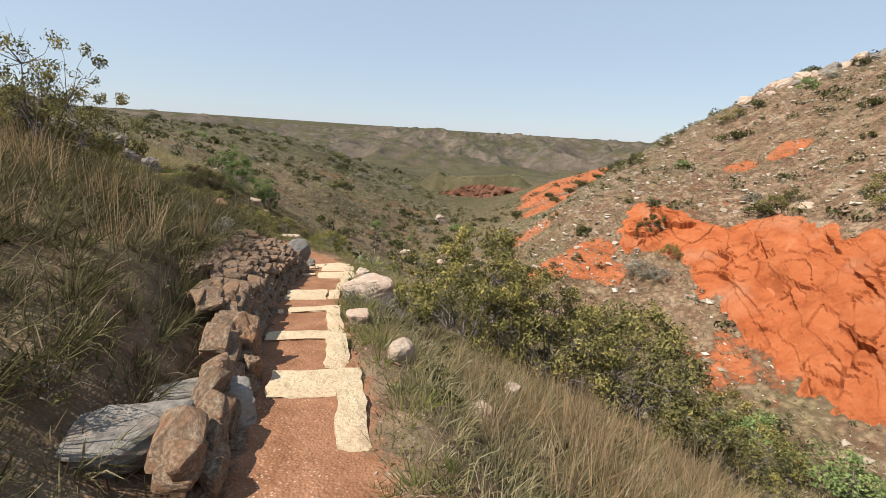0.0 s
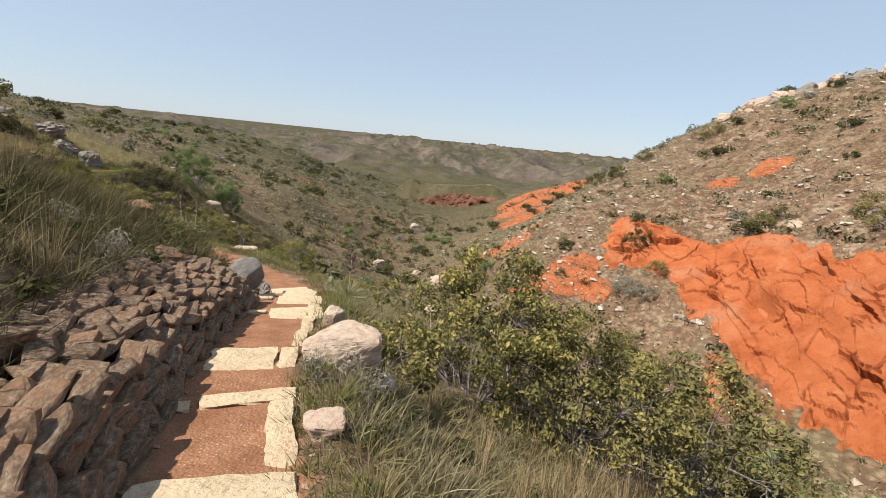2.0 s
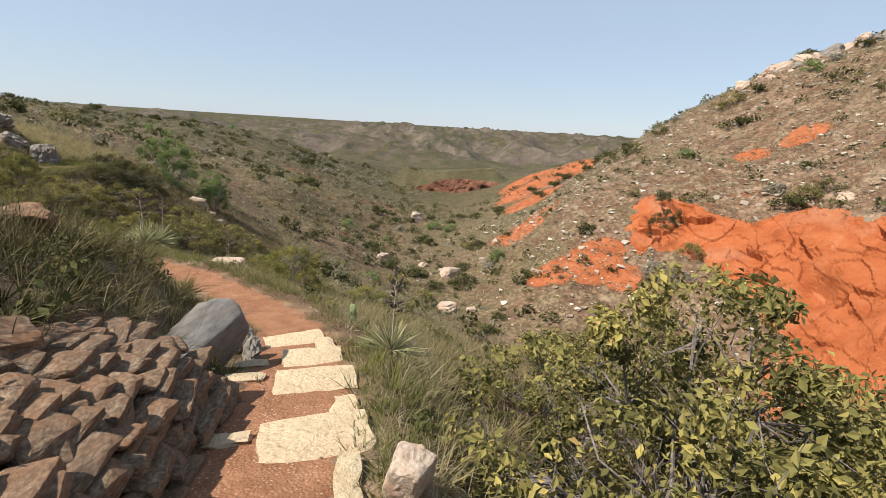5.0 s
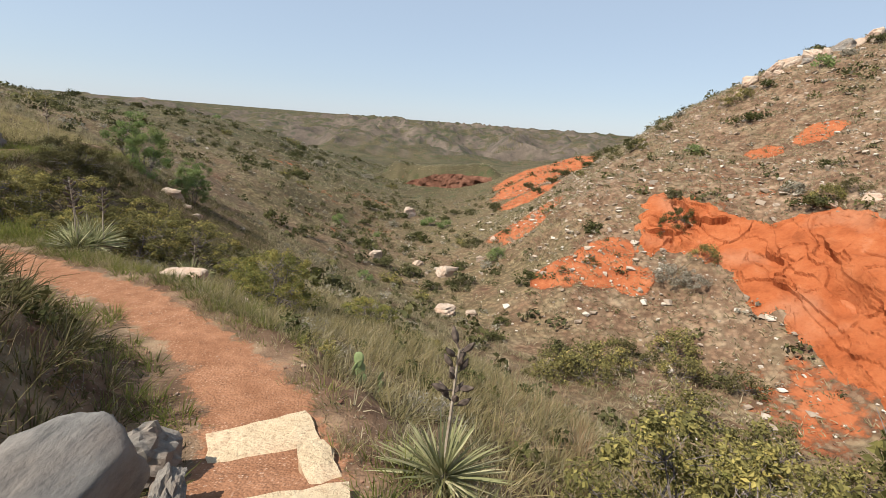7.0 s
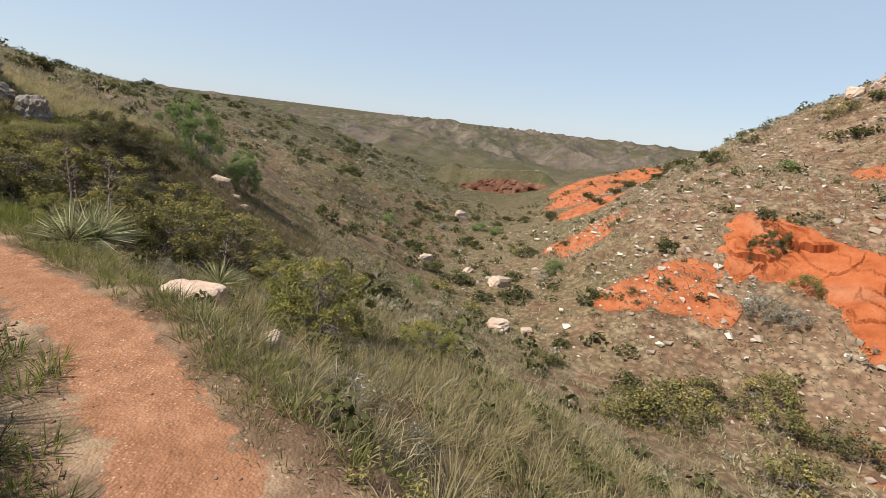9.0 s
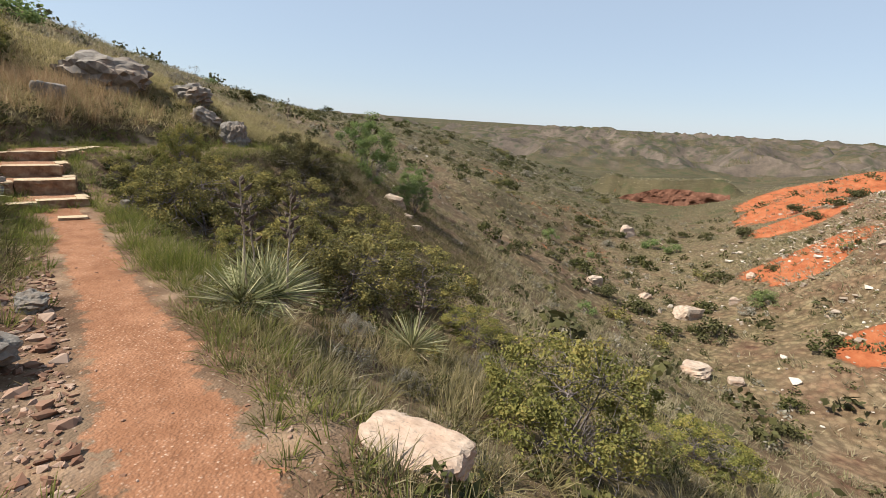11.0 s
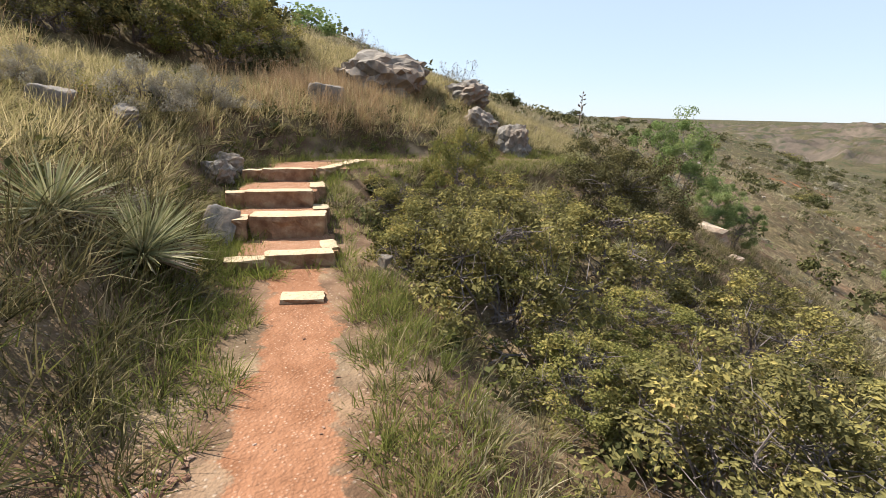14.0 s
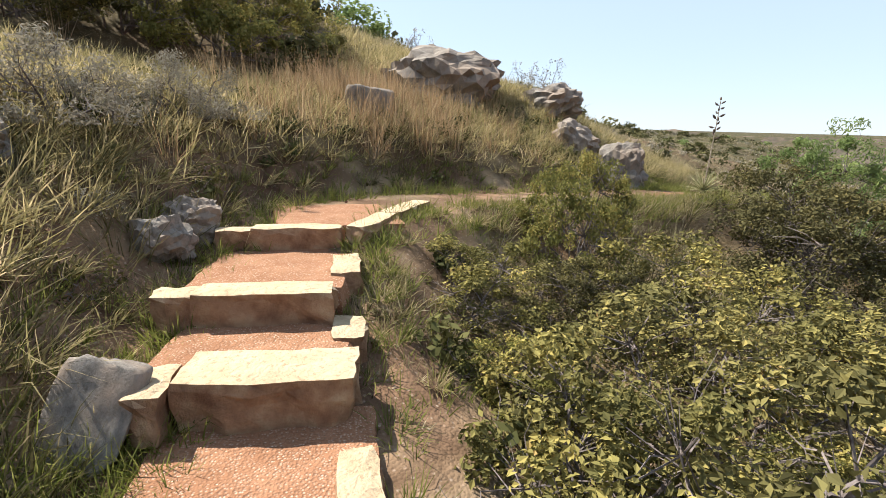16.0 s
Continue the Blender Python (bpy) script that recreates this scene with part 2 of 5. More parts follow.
def fbm(x, y, scale, octaves=4, seed=0):
    """Smooth value noise, summed over octaves, about -1 to 1."""
    out, amp, tot = np.zeros_like(x), 1.0, 0.0
    for o in range(octaves):
        u, v = x / scale + 17.3 * o + seed, y / scale - 9.1 * o + 3 * seed
        iu, iv = np.floor(u), np.floor(v)
        fu, fv = u - iu, v - iv
        fu, fv = fu * fu * (3 - 2 * fu), fv * fv * (3 - 2 * fv)

        def h(a, b):
            s = np.sin(a * 127.1 + b * 311.7 + o * 74.7 + seed * 19.9) * 43758.5453
            return (s - np.floor(s)) * 2 - 1

        n = (h(iu, iv) * (1 - fu) + h(iu + 1, iv) * fu) * (1 - fv) + (h(iu, iv + 1) * (1 - fu) + h(iu + 1, iv + 1) * fu) * fv
        out, tot = out + n * amp, tot + amp
        amp, scale = amp * 0.5, scale * 0.5
    return out / tot


def ease(x, a, b):
    t = np.clip((x - a) / (b - a), 0, 1)
    return t * t * (3 - 2 * t)


def near_trail(x, y):
    """Distance from the trail's middle line, its height there, the side (left positive) and the length along it."""
    d = np.full(x.shape, 1e9)
    z, side, along = np.zeros(x.shape), np.zeros(x.shape), np.zeros(x.shape)
    run = 0.0
    for a, b in zip(TRAIL, TRAIL[1:]):
        ax, ay, az = a
        ux, uy, uz = b[0] - ax, b[1] - ay, b[2] - az
        l2 = ux * ux + uy * uy
        t = np.clip(((x - ax) * ux + (y - ay) * uy) / l2, 0, 1)
        dx, dy = x - ax - t * ux, y - ay - t * uy
        dd = np.hypot(dx, dy)
        hit = dd < d
        d = np.where(hit, dd, d)
        z = np.where(hit, az + t * uz, z)
        side = np.where(hit, np.sign(ux * dy - uy * dx), side)
        along = np.where(hit, run + t * math.sqrt(l2), along)
        run += math.sqrt(l2)
    return d, z, side, along


def base_height(x, y):
    """Height of the ground at arrays of places."""
    shape = x.shape
    x, y = x.ravel().astype(float), y.ravel().astype(float)
    z = np.zeros(len(x))
    far = np.hypot(x, y - 10)
    inner = np.flatnonzero(far < 235)
    for i in range(0, len(inner), 4000):
        k = inner[i:i + 4000]
        u, v = x[k] / 20.0, y[k] / 20.0
        r2 = (u[:, None] - KXY[:, 0]) ** 2 + (v[:, None] - KXY[:, 1]) ** 2
        z[k] = spline_kernel(r2) @ KW[:-3] + KW[-3] + KW[-2] * u + KW[-1] * v
    # far country: gullied benches that climb to a level rim
    dist = far + 70 * fbm(x, y, 260, 4, 3)
    gully = 1.3 * (0.25 - np.abs(fbm(x, y, 130, 5, 5))) + 2.2 * (0.2 - np.abs(fbm(x, y, 48, 4, 6))) + 0.35 * (0.2 - np.abs(fbm(x, y, 22, 2, 16)))
    bench = -14 + 13.0 * ease(dist, 260, 560) + 7.5 * ease(dist, 640, 760) + 11.0 * gully * ease(dist, 190, 330) * (1 - ease(dist, 570, 650))
    z = z * (1 - ease(far, 130, 230)) + bench * ease(far, 130, 230)
    # cut bank at the bend of the draw
    s = y - (119 - 0.75 * x) + 5 * fbm(x, y, 14, 3, 21)
    z += 4.0 * ease(s, 0, 2.4) * (1 - ease(s, 8, 24)) * ease(x, -9, -4) * (1 - ease(x, 15, 20)) * (1 - ease(np.abs(y - 112), 18, 24))
    rough = ease(far, 6, 40)
    z += fbm(x, y, 9, 4, 1) * 0.75 * rough * (1 - ease(far, 200, 300)) + fbm(x, y, 1.6, 3, 2) * (0.05 + 0.10 * rough)
    # the ground is sunk under the sheet of the red bank
    z -= 0.9 * bank_mask(x, y)
    return z.reshape(shape)


BANK = [(14.0, 35.4), (16.3, 32.7), (17.0, 30.9), (17.3, 27.6), (17.3, 25.6), (17.2, 23.5), (17.6, 21.0), (18.2, 18.8), (19.2, 16.5), (20.5, 11.0), (25.0, 11.0),
        (23.6, 20.0), (22.9, 26.0), (22.5, 28.9), (22.0, 30.3), (21.6, 32.3), (20.2, 33.4), (18.7, 35.2), (17.6, 36.8), (16.4, 38.2), (15.0, 37.2)]


def inside(x, y, ring):
    """How far within the ring a place lies, negative outside."""
    d, odd = np.full(np.shape(x), 1e9), np.zeros(np.shape(x), bool)
    for (ax, ay), (bx, by) in zip(ring, ring[1:] + ring[:1]):
        ux, uy = bx - ax, by - ay
        t = np.clip(((x - ax) * ux + (y - ay) * uy) / (ux * ux + uy * uy), 0, 1)
        d = np.minimum(d, np.hypot(x - ax - t * ux, y - ay - t * uy))
        odd ^= ((ay > y) != (by > y)) & (x < ax + ux * (y - ay) / (uy if uy else 1e-9))
    return np.where(odd, d, -d)


def bank_mask(x, y):
    """One where the steep red bank of the far side lies."""
    return ease(inside(x, y, BANK) + 0.9 * fbm(x, y, 2.6, 4, 51) + 0.7 * fbm(x, y, 0.7, 3, 52), -0.25, 0.6)


def height(x, y):
    """The ground with the trail's bench cut into it."""
    x, y = np.asarray(x, float), np.asarray(y, float)
    z = base_height(x, y)
    d, tz, side, along = near_trail(x, y)
    w = 1 - ease(d, 0.52, 1.3)
    return z * (1 - w) + tz * w


def height_at(x, y):
    return float(height(np.array([x]), np.array([y]))[0])


def link_mesh(name, me, mat, parent=None):
    if mat is not None:
        me.materials.append(mat)
    ob = new(name, me)
    if parent is not None:
        ob.parent = parent
    return ob


def stretched(lo, a, b, hi, step, back, ahead, fine):
    """Coordinates that are step apart from a to b and spread out beyond."""
    mid = list(np.arange(a, b, step))
    left, right = [], []
    p, s = a, step
    while p > lo:
        s = min(s * back, 9 if abs(p) < 300 else 17 if abs(p) < 850 else 100)
        p -= s
        left.append(p)
    p, s = mid[-1], step
    while p < hi:
        s = min(s * ahead, 0.34 if p < fine else 7 if p < 480 else 14 if p < 850 else 100)
        p += s
        right.append(p)
    return np.array(left[::-1] + mid + right)


def build_ground():
    xs = stretched(-2400, -15, 4, 2600, 0.16, 1.05, 1.034, 24)
    ys = stretched(-300, -2, 21, 3600, 0.16, 1.09, 1.034, 37)
    X, Y = np.meshgrid(xs, ys)
    Z = height(X, Y)
    n, m = len(ys), len(xs)
    idx = np.arange(n * m).reshape(n, m)
    faces = np.stack([idx[:-1, :-1], idx[:-1, 1:], idx[1:, 1:], idx[1:, :-1]], -1).reshape(-1, 4)
    me = bpy.data.meshes.new("ground")
    me.from_pydata(np.stack([X, Y, Z], -1).reshape(-1, 3).tolist(), [], faces.tolist())
    me.polygons.foreach_set("use_smooth", np.ones(len(faces), bool))
    d, tz, side, along = near_trail(X, Y)
    path = np.where(X > -1.3, 1 - ease(d, 0.10, 0.60), np.where(X > -5.5, 1 - ease(d, 0.02, 0.50), 1 - ease(d, 0.0, 0.43))) * np.where(Y > 17.6, 0.62 * ease(Y, 21, 23), 1.0)
    clay = np.clip(bank_mask(X, Y) * 1.1, 0, 1)
    for (cx, cy, r) in ((9.2, 34.9, 1.9), (11.4, 34.6, 2.2), (12.7, 32.6, 1.2), (10.6, 50.5, 3.8), (9.6, 46.5, 2.0), (22, 88, 9), (18, 77, 7), (14.5, 66, 4), (25, 41, 1.3), (28, 40, 1.6)):
        clay = np.maximum(clay, 1.05 * (1 - ease(np.hypot(X - cx, Y - cy), r * 0.6, r * 1.25)))
    clay = np.maximum(clay, 0.56 * (1 - ease(np.hypot(X - 16.2, Y - 22.5), 1.5, 5.0)))
    clay = np.maximum(clay, 0.36 * (1 - ease(np.hypot(X - 20, Y - 38), 3, 9)))
    for cx, cy, r in ((-7, 78, 10), (-13, 66, 8), (-9, 52, 6), (-4, 60, 5), (-20, 84, 9)):
        clay = np.maximum(clay, 0.40 * (1 - ease(np.hypot(X - cx, Y - cy), r * 0.3, r)))
    s = Y - (119 - 0.75 * X) + 5 * fbm(X, Y, 14, 3, 21)
    clay = np.maximum(clay, 0.3 * ease(s, -4, 0) * (1 - ease(s, 1, 3)) * ease(X, -9, -4) * (1 - ease(X, 13, 18)) * (1 - ease(np.abs(Y - 112), 16, 20)))
    far = np.hypot(X, Y - 10)
    bluff = ease(far, 170, 250) * (1 - ease(far, 700, 820))
    scrub = ease(far, 30, 110) * (1 - 0.6 * ease(X, 4, 14) * (1 - ease(Y, 70, 100)))
    stony = ease(X - 0.15 * Y, 2, 7) * ease(Y, 16, 24)
    for nm, val in (("path", path), ("clay", clay), ("bluff", bluff), ("scrub", scrub), ("stony", stony), ("verge", 1 - ease(d, 0.6, 1.5))):
        me.attributes.new(nm, "FLOAT", "POINT").data.foreach_set("value", val.ravel().astype(np.float32))
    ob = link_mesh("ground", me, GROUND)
    return tagged(ob, "dry grassy canyon ground of red clay and gravel", "ground", kind="structure")


ground = build_ground()


# ---- fractured red clay bank on the far side ----
def fracture(u, v, seed):
    """Broken blocks: a level and a tilt for each, and how near the next crack is."""
    iu, iv = np.floor(u), np.floor(v)
    best, second = np.full(u.shape, 9.0), np.full(u.shape, 9.0)
    level = np.zeros(u.shape)

    def h(a, b, k):
        q = np.sin(a * 127.1 + b * 311.7 + k * 74.7 + seed * 19.9) * 43758.5453
        return q - np.floor(q)

    for i in (-1, 0, 1):
        for j in (-1, 0, 1):
            a, b = iu + i, iv + j
            du, dv = u - a - h(a, b, 1), v - b - h(a, b, 2)
            d = np.hypot(du, dv)
            lev = h(a, b, 3) - 0.5 + 0.9 * ((h(a, b, 4) - 0.5) * du + (h(a, b, 5) - 0.3) * dv)
            hit = d < best
            second = np.where(hit, best, np.minimum(second, d))
            level = np.where(hit, lev, level)
            best = np.where(hit, d, best)
    return level, second - best


def build_clay_bank():
    k = Mat("fractured_red_clay", 0.95, 0.08)
    streak = k.noise(0.8, 9, 0.7)
    c = k.ramp(streak, [(0.3, (0.25, 0.068, 0.025)), (0.45, (0.36, 0.103, 0.038)), (0.6, (0.41, 0.13, 0.052)), (0.75, (0.45, 0.19, 0.10))])
    c = k.mix(k.ramp(k.noise(0.28, 4), [(0.54, rgb(0, 0, 0)), (0.68, rgb(0.55, 0.55, 0.55))]), c, (0.42, 0.20, 0.115))
    c = k.mix(k.math("MULTIPLY", k.ramp(k.noise(7, 6, 0.7), [(0.34, rgb(1, 1, 1)), (0.46, rgb(0, 0, 0))]), 0.3), c, (0.19, 0.055, 0.024))
    k.colour(c)
    k.bump(k.math("ADD", k.noise(2.2, 10, 0.75), k.math("MULTIPLY", k.noise(9, 6, 0.7), 0.3)), 0.9, 0.22)
    X, Y = np.meshgrid(np.arange(12.6, 26.0, 0.06), np.arange(10.5, 44.5, 0.085))
    mask = bank_mask(X, Y)
    Z = base_height(X, Y) + 0.9 * mask
    e = 0.5
    full = lambda x, y: base_height(x, y) + 0.9 * bank_mask(x, y)
    gx = (full(X + e, Y) - full(X - e, Y)) / (2 * e)
    gy = (full(X, Y + e) - full(X, Y - e)) / (2 * e)
    out = unit_rows(np.stack([-gx, -gy, np.ones_like(gx)], -1))
    s, w = 0.95 * Y - 0.3 * X, 1.3 * Z
    s, w = s + 0.7 * fbm(X, Y, 2.5, 3, 61), w + 0.6 * fbm(Y, X, 2.5, 3, 62)
    lev, crack = fracture((s + 0.6 * w) / 2.6, (w - 0.6 * s) / 1.3, 3)
    some = ease(fbm(X, Y, 2.2, 3, 64), -0.1, 0.3)
    # slanting layers, each overhanging the one below
    v = (w - 0.38 * s) / 2.1 + 0.55 * fbm(s, w, 2.6, 4, 66)
    v2 = (w - 0.25 * s) / 0.75 + 0.9 * fbm(s, w, 1.2, 4, 67)
    d = 0.55 * (0.15 + 0.85 * some) * (0.5 - v + np.floor(v)) + 0.16 * some * (0.5 - v2 + np.floor(v2))
    d += 0.2 * lev + 0.4 * fbm(s, w, 2.0, 5, 65) - 0.3 * some * (1 - ease(crack, 0.0, 0.05))
    # the hollow under a ledge
    d -= 0.8 * np.exp(-((X - 19.2) ** 2 + ((Y - 26.2) / 1.5) ** 2) / 0.35) - 0.55 * np.exp(-((X - 20.1) ** 2 + ((Y - 26.2) / 2.0) ** 2) / 0.5)
    d = d * ease(mask, 0.15, 0.9) - 0.10 * (1 - ease(mask, 0.0, 0.35)) + 0.02
    P = np.stack([X, Y, Z], -1) + out * d[..., None]
    n, m = X.shape
    idx = np.arange(n * m).reshape(n, m)
    quads = np.stack([idx[:-1, :-1], idx[:-1, 1:], idx[1:, 1:], idx[1:, :-1]], -1).reshape(-1, 4)
    quads = quads[(inside(X, Y, BANK) + 0.9 * fbm(X, Y, 2.6, 4, 51) + 0.7 * fbm(X, Y, 0.7, 3, 52))[:-1, :-1].ravel() > -0.75]
    used, at = np.unique(quads, return_inverse=True)
    me = bpy.data.meshes.new("clay_bank")
    me.from_pydata(P.reshape(-1, 3)[used].tolist(), [], at.reshape(-1, 4).tolist())
    return tagged(link_mesh("clay_bank", me, k.m), "steep fractured bank of bare orange-red clay", "bank", kind="structure")


def unit_rows(v):
    return v / np.linalg.norm(v, axis=-1, keepdims=True)


build_clay_bank()


# ---- red cut bank where the draw bends ----
def build_cut_bank():
    k = Mat("cut_bank_clay", 0.95, 0.1)
    k.colour(k.ramp(k.noise(0.6, 8, 0.7), [(0.3, (0.06, 0.03, 0.02)), (0.5, (0.13, 0.06, 0.039)), (0.7, (0.22, 0.115, 0.078))]))
    k.bump(k.noise(1.2, 6, 0.7), 0.8, 0.3)
    n, m = 110, 9
    u = np.linspace(0, 1, n)
    x = -2.2 + 17.8 * u
    y = 113.5 - 0.75 * x + 2.5 * fbm(x, x * 0, 9, 4, 41)
    lo = height(x, y - 2.5) - 0.8
    hi = lo + (3.6 + 1.2 * fbm(x, x * 0 + 7, 6, 3, 42)) * np.sin(np.pi * np.clip(u, 0.03, 0.97)) ** 0.5
    v, f = [], []
    for j in range(m + 2):
        t = min(j, m) / m
        z = lo + (hi - lo) * t - (2.5 if j > m else 0)
        yy = y + 1.1 * t + 1.6 * fbm(x * 1.0, z * 1.2, 2.2, 3, 43) + (5 if j > m else 0)
        v.append(np.stack([x, yy, z], 1))
    for j in range(m + 1):
        for i in range(n - 1):
            f.append((j * n + i, j * n + i + 1, (j + 1) * n + i + 1, (j + 1) * n + i))
    me = bpy.data.meshes.new("cut_bank")
    me.from_pydata(np.concatenate(v).tolist(), [], f)
    return tagged(link_mesh("cut_bank", me, k.m), "dark red eroded cut bank at the bend of the draw", "bank", kind="structure")


build_cut_bank()


# ---- surfaces of the things ----
def stone_material(name, dark, mid, light, warm, bands=0.35):
    k = Mat(name, 0.88, 0.25)
    tone = k.random()
    grain = k.noise(9, 7, 0.65)
    c = k.ramp(grain, [(0.28, dark), (0.5, mid), (0.74, light)])
    c = k.mix(k.math("MULTIPLY", k.ramp(k.noise(2.3, 4), [(0.45, rgb(0, 0, 0)), (0.65, rgb(1, 1, 1))]), 0.7), c, warm)
    c = k.mix(k.math("MULTIPLY", tone, 0.3), c, k.mix(k.math("GREATER_THAN", k.math("FRACT", k.math("MULTIPLY", tone, 7.3)), 0.5), dark, warm))
    lich = k.ramp(k.noise(23, 3), [(0.60, rgb(0, 0, 0)), (0.68, rgb(1, 1, 1))])
    c = k.mix(k.math("MULTIPLY", lich, 0.5), c, (0.16, 0.14, 0.12))
    k.colour(c)
    wave = k.t.nodes.new("ShaderNodeTexWave")
    wave.bands_direction = "Z"
    wave.inputs["Scale"].default_value, wave.inputs["Distortion"].default_value, wave.inputs["Detail"].default_value = 7, 7, 4
    k.link(k.co, wave.inputs["Vector"])
    k.bump(k.math("ADD", k.math("MULTIPLY", k.noise(30, 6, 0.7), 1.0), k.math("MULTIPLY", wave.outputs["Fac"], bands)), 0.6, 0.015)
    return k.m


WALL_STONE = stone_material("layered_stone", (0.055, 0.034, 0.022), (0.165, 0.112, 0.072), (0.42, 0.33, 0.24), (0.22, 0.105, 0.052), 0.08)
PALE_STONE = stone_material("pale_stone", (0.20, 0.145, 0.105), (0.40, 0.32, 0.25), (0.54, 0.465, 0.38), (0.44, 0.285, 0.20), 0.12)
GREY_STONE = stone_material("grey_stone", (0.09, 0.08, 0.07), (0.20, 0.18, 0.158), (0.32, 0.295, 0.26), (0.25, 0.18, 0.13), 0.03)

# darker copy of the grey stone: one boulder's shade put into its colour
SHADED_STONE = stone_material("shaded_stone", (0.075, 0.07, 0.065), (0.16, 0.15, 0.138), (0.27, 0.255, 0.235), (0.20, 0.16, 0.13), 0.1)


def slab_material():
    k = Mat("cream_sandstone", 0.9, 0.2)
    c = k.ramp(k.noise(4, 6, 0.6), [(0.3, (0.30, 0.22, 0.135)), (0.45, (0.44, 0.345, 0.225)), (0.7, (0.56, 0.475, 0.335))])
    c = k.mix(k.math("MULTIPLY", k.random(), 0.35), c, (0.62, 0.47, 0.31))
    c = k.mix(k.math("MULTIPLY", k.ramp(k.noise(26, 5, 0.7), [(0.54, rgb(0, 0, 0)), (0.64, rgb(1, 1, 1))]), 0.8), c, (0.30, 0.20, 0.12))
    c = k.mix(k.math("MULTIPLY", k.ramp(k.noise(2.2, 6, 0.7), [(0.5, rgb(0, 0, 0)), (0.68, rgb(1, 1, 1))]), 0.6), c, (0.36, 0.205, 0.12))
    # hewn flanks painted darker and redder than the top, as shade and bounce
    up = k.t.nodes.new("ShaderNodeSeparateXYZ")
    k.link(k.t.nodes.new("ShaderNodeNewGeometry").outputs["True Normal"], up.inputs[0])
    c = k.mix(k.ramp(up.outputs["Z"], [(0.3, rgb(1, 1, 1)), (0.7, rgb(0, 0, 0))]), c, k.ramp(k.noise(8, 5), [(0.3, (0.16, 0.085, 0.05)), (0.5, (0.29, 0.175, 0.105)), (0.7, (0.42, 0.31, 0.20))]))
    k.colour(c)
    k.bump(k.math("ADD", k.noise(34, 6, 0.7), k.noise(9, 5, 0.6)), 0.9, 0.018)
    return k.m


SLAB = slab_material()


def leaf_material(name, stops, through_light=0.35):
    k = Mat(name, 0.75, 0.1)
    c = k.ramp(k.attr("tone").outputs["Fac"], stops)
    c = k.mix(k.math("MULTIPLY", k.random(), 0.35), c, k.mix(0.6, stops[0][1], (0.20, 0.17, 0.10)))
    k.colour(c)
    tr = k.t.nodes.new("ShaderNodeBsdfTranslucent")
    k.link(c, tr.inputs["Color"])
    mx = k.t.nodes.new("ShaderNodeMixShader")
    mx.inputs[0].default_value = through_light
    k.link(k.b.outputs[0], mx.inputs[1])
    k.link(tr.outputs[0], mx.inputs[2])
    k.link(mx.outputs[0], k.t.nodes["Material Output"].inputs["Surface"])
    return k.m


LEAF_GREEN = leaf_material("shrub_leaf", [(0.0, (0.0619, 0.06, 0.0208)), (0.35, (0.124, 0.115, 0.0393)), (0.7, (0.265, 0.233, 0.0764)), (0.93, (0.451, 0.37, 0.116)), (1.0, (0.495, 0.299, 0.128))], 0.3)
LEAF_DARK = leaf_material("dark_shrub_leaf", [(0.0, (0.0293, 0.0313, 0.0117)), (0.6, (0.0831, 0.0782, 0.0254)), (1.0, (0.205, 0.171, 0.0587))], 0.22)
LEAF_YELLOW = leaf_material("yellowing_leaf", [(0.0, (0.0903, 0.0968, 0.0276)), (0.5, (0.201, 0.197, 0.0531)), (1.0, (0.422, 0.335, 0.106))], 0.32)
LEAF_FAR = leaf_material("juniper_leaf", [(0.0, (0.03, 0.034, 0.012)), (0.6, (0.07, 0.074, 0.025)), (1.0, (0.15, 0.14, 0.05))], 0.2)
LEAF_BRIGHT = leaf_material("feathery_leaf", [(0.0, (0.0975, 0.15, 0.051)), (0.6, (0.21, 0.277, 0.099)), (1.0, (0.375, 0.42, 0.158))], 0.36)
LEAF_GREY = leaf_material("silvery_leaf", [(0.0, (0.15, 0.135, 0.10)), (0.6, (0.29, 0.265, 0.21)), (1.0, (0.48, 0.45, 0.38))], 0.3)
# dark dry grass: the shade of the bank is put into its colour
GRASS_DRY_SHADED = leaf_material("shaded_dry_grass_blade", [(0.0, (0.03, 0.029, 0.011)), (0.4, (0.08, 0.074, 0.029)), (0.75, (0.185, 0.155, 0.08)), (1.0, (0.44, 0.36, 0.23))], 0.3)
# bright hill grass: the glow of sun through blades is put into its colour
GRASS_HILL_SUNLIT = leaf_material("sunlit_hill_grass_blade", [(0.0, (0.125, 0.115, 0.045)), (0.45, (0.31, 0.265, 0.125)), (0.8, (0.48, 0.39, 0.22)), (1.0, (0.63, 0.51, 0.34))], 0.55)
GRASS_STRAW = leaf_material("straw_grass_blade", [(0.0, (0.12, 0.115, 0.055)), (0.35, (0.24, 0.215, 0.12)), (0.7, (0.40, 0.34, 0.22)), (1.0, (0.56, 0.48, 0.35))], 0.4)
GRASS_GREEN = leaf_material("green_grass_blade", [(0.0, (0.0718, 0.0969, 0.0205)), (0.6, (0.18, 0.199, 0.041)), (1.0, (0.359, 0.319, 0.114))], 0.45)
GRASS_TAN = leaf_material("tan_grass_blade", [(0.0, (0.22, 0.13, 0.07)), (0.6, (0.42, 0.29, 0.17)), (1.0, (0.58, 0.44, 0.29))], 0.4)
YUCCA_LEAF = leaf_material("yucca_leaf", [(0.0, (0.165, 0.176, 0.077)), (0.6, (0.319, 0.325, 0.165)), (1.0, (0.572, 0.528, 0.33))], 0.25)
YUCCA_DEAD = leaf_material("dead_yucca_leaf", [(0.0, (0.22, 0.16, 0.11)), (0.6, (0.44, 0.35, 0.25)), (1.0, (0.62, 0.54, 0.42))], 0.15)


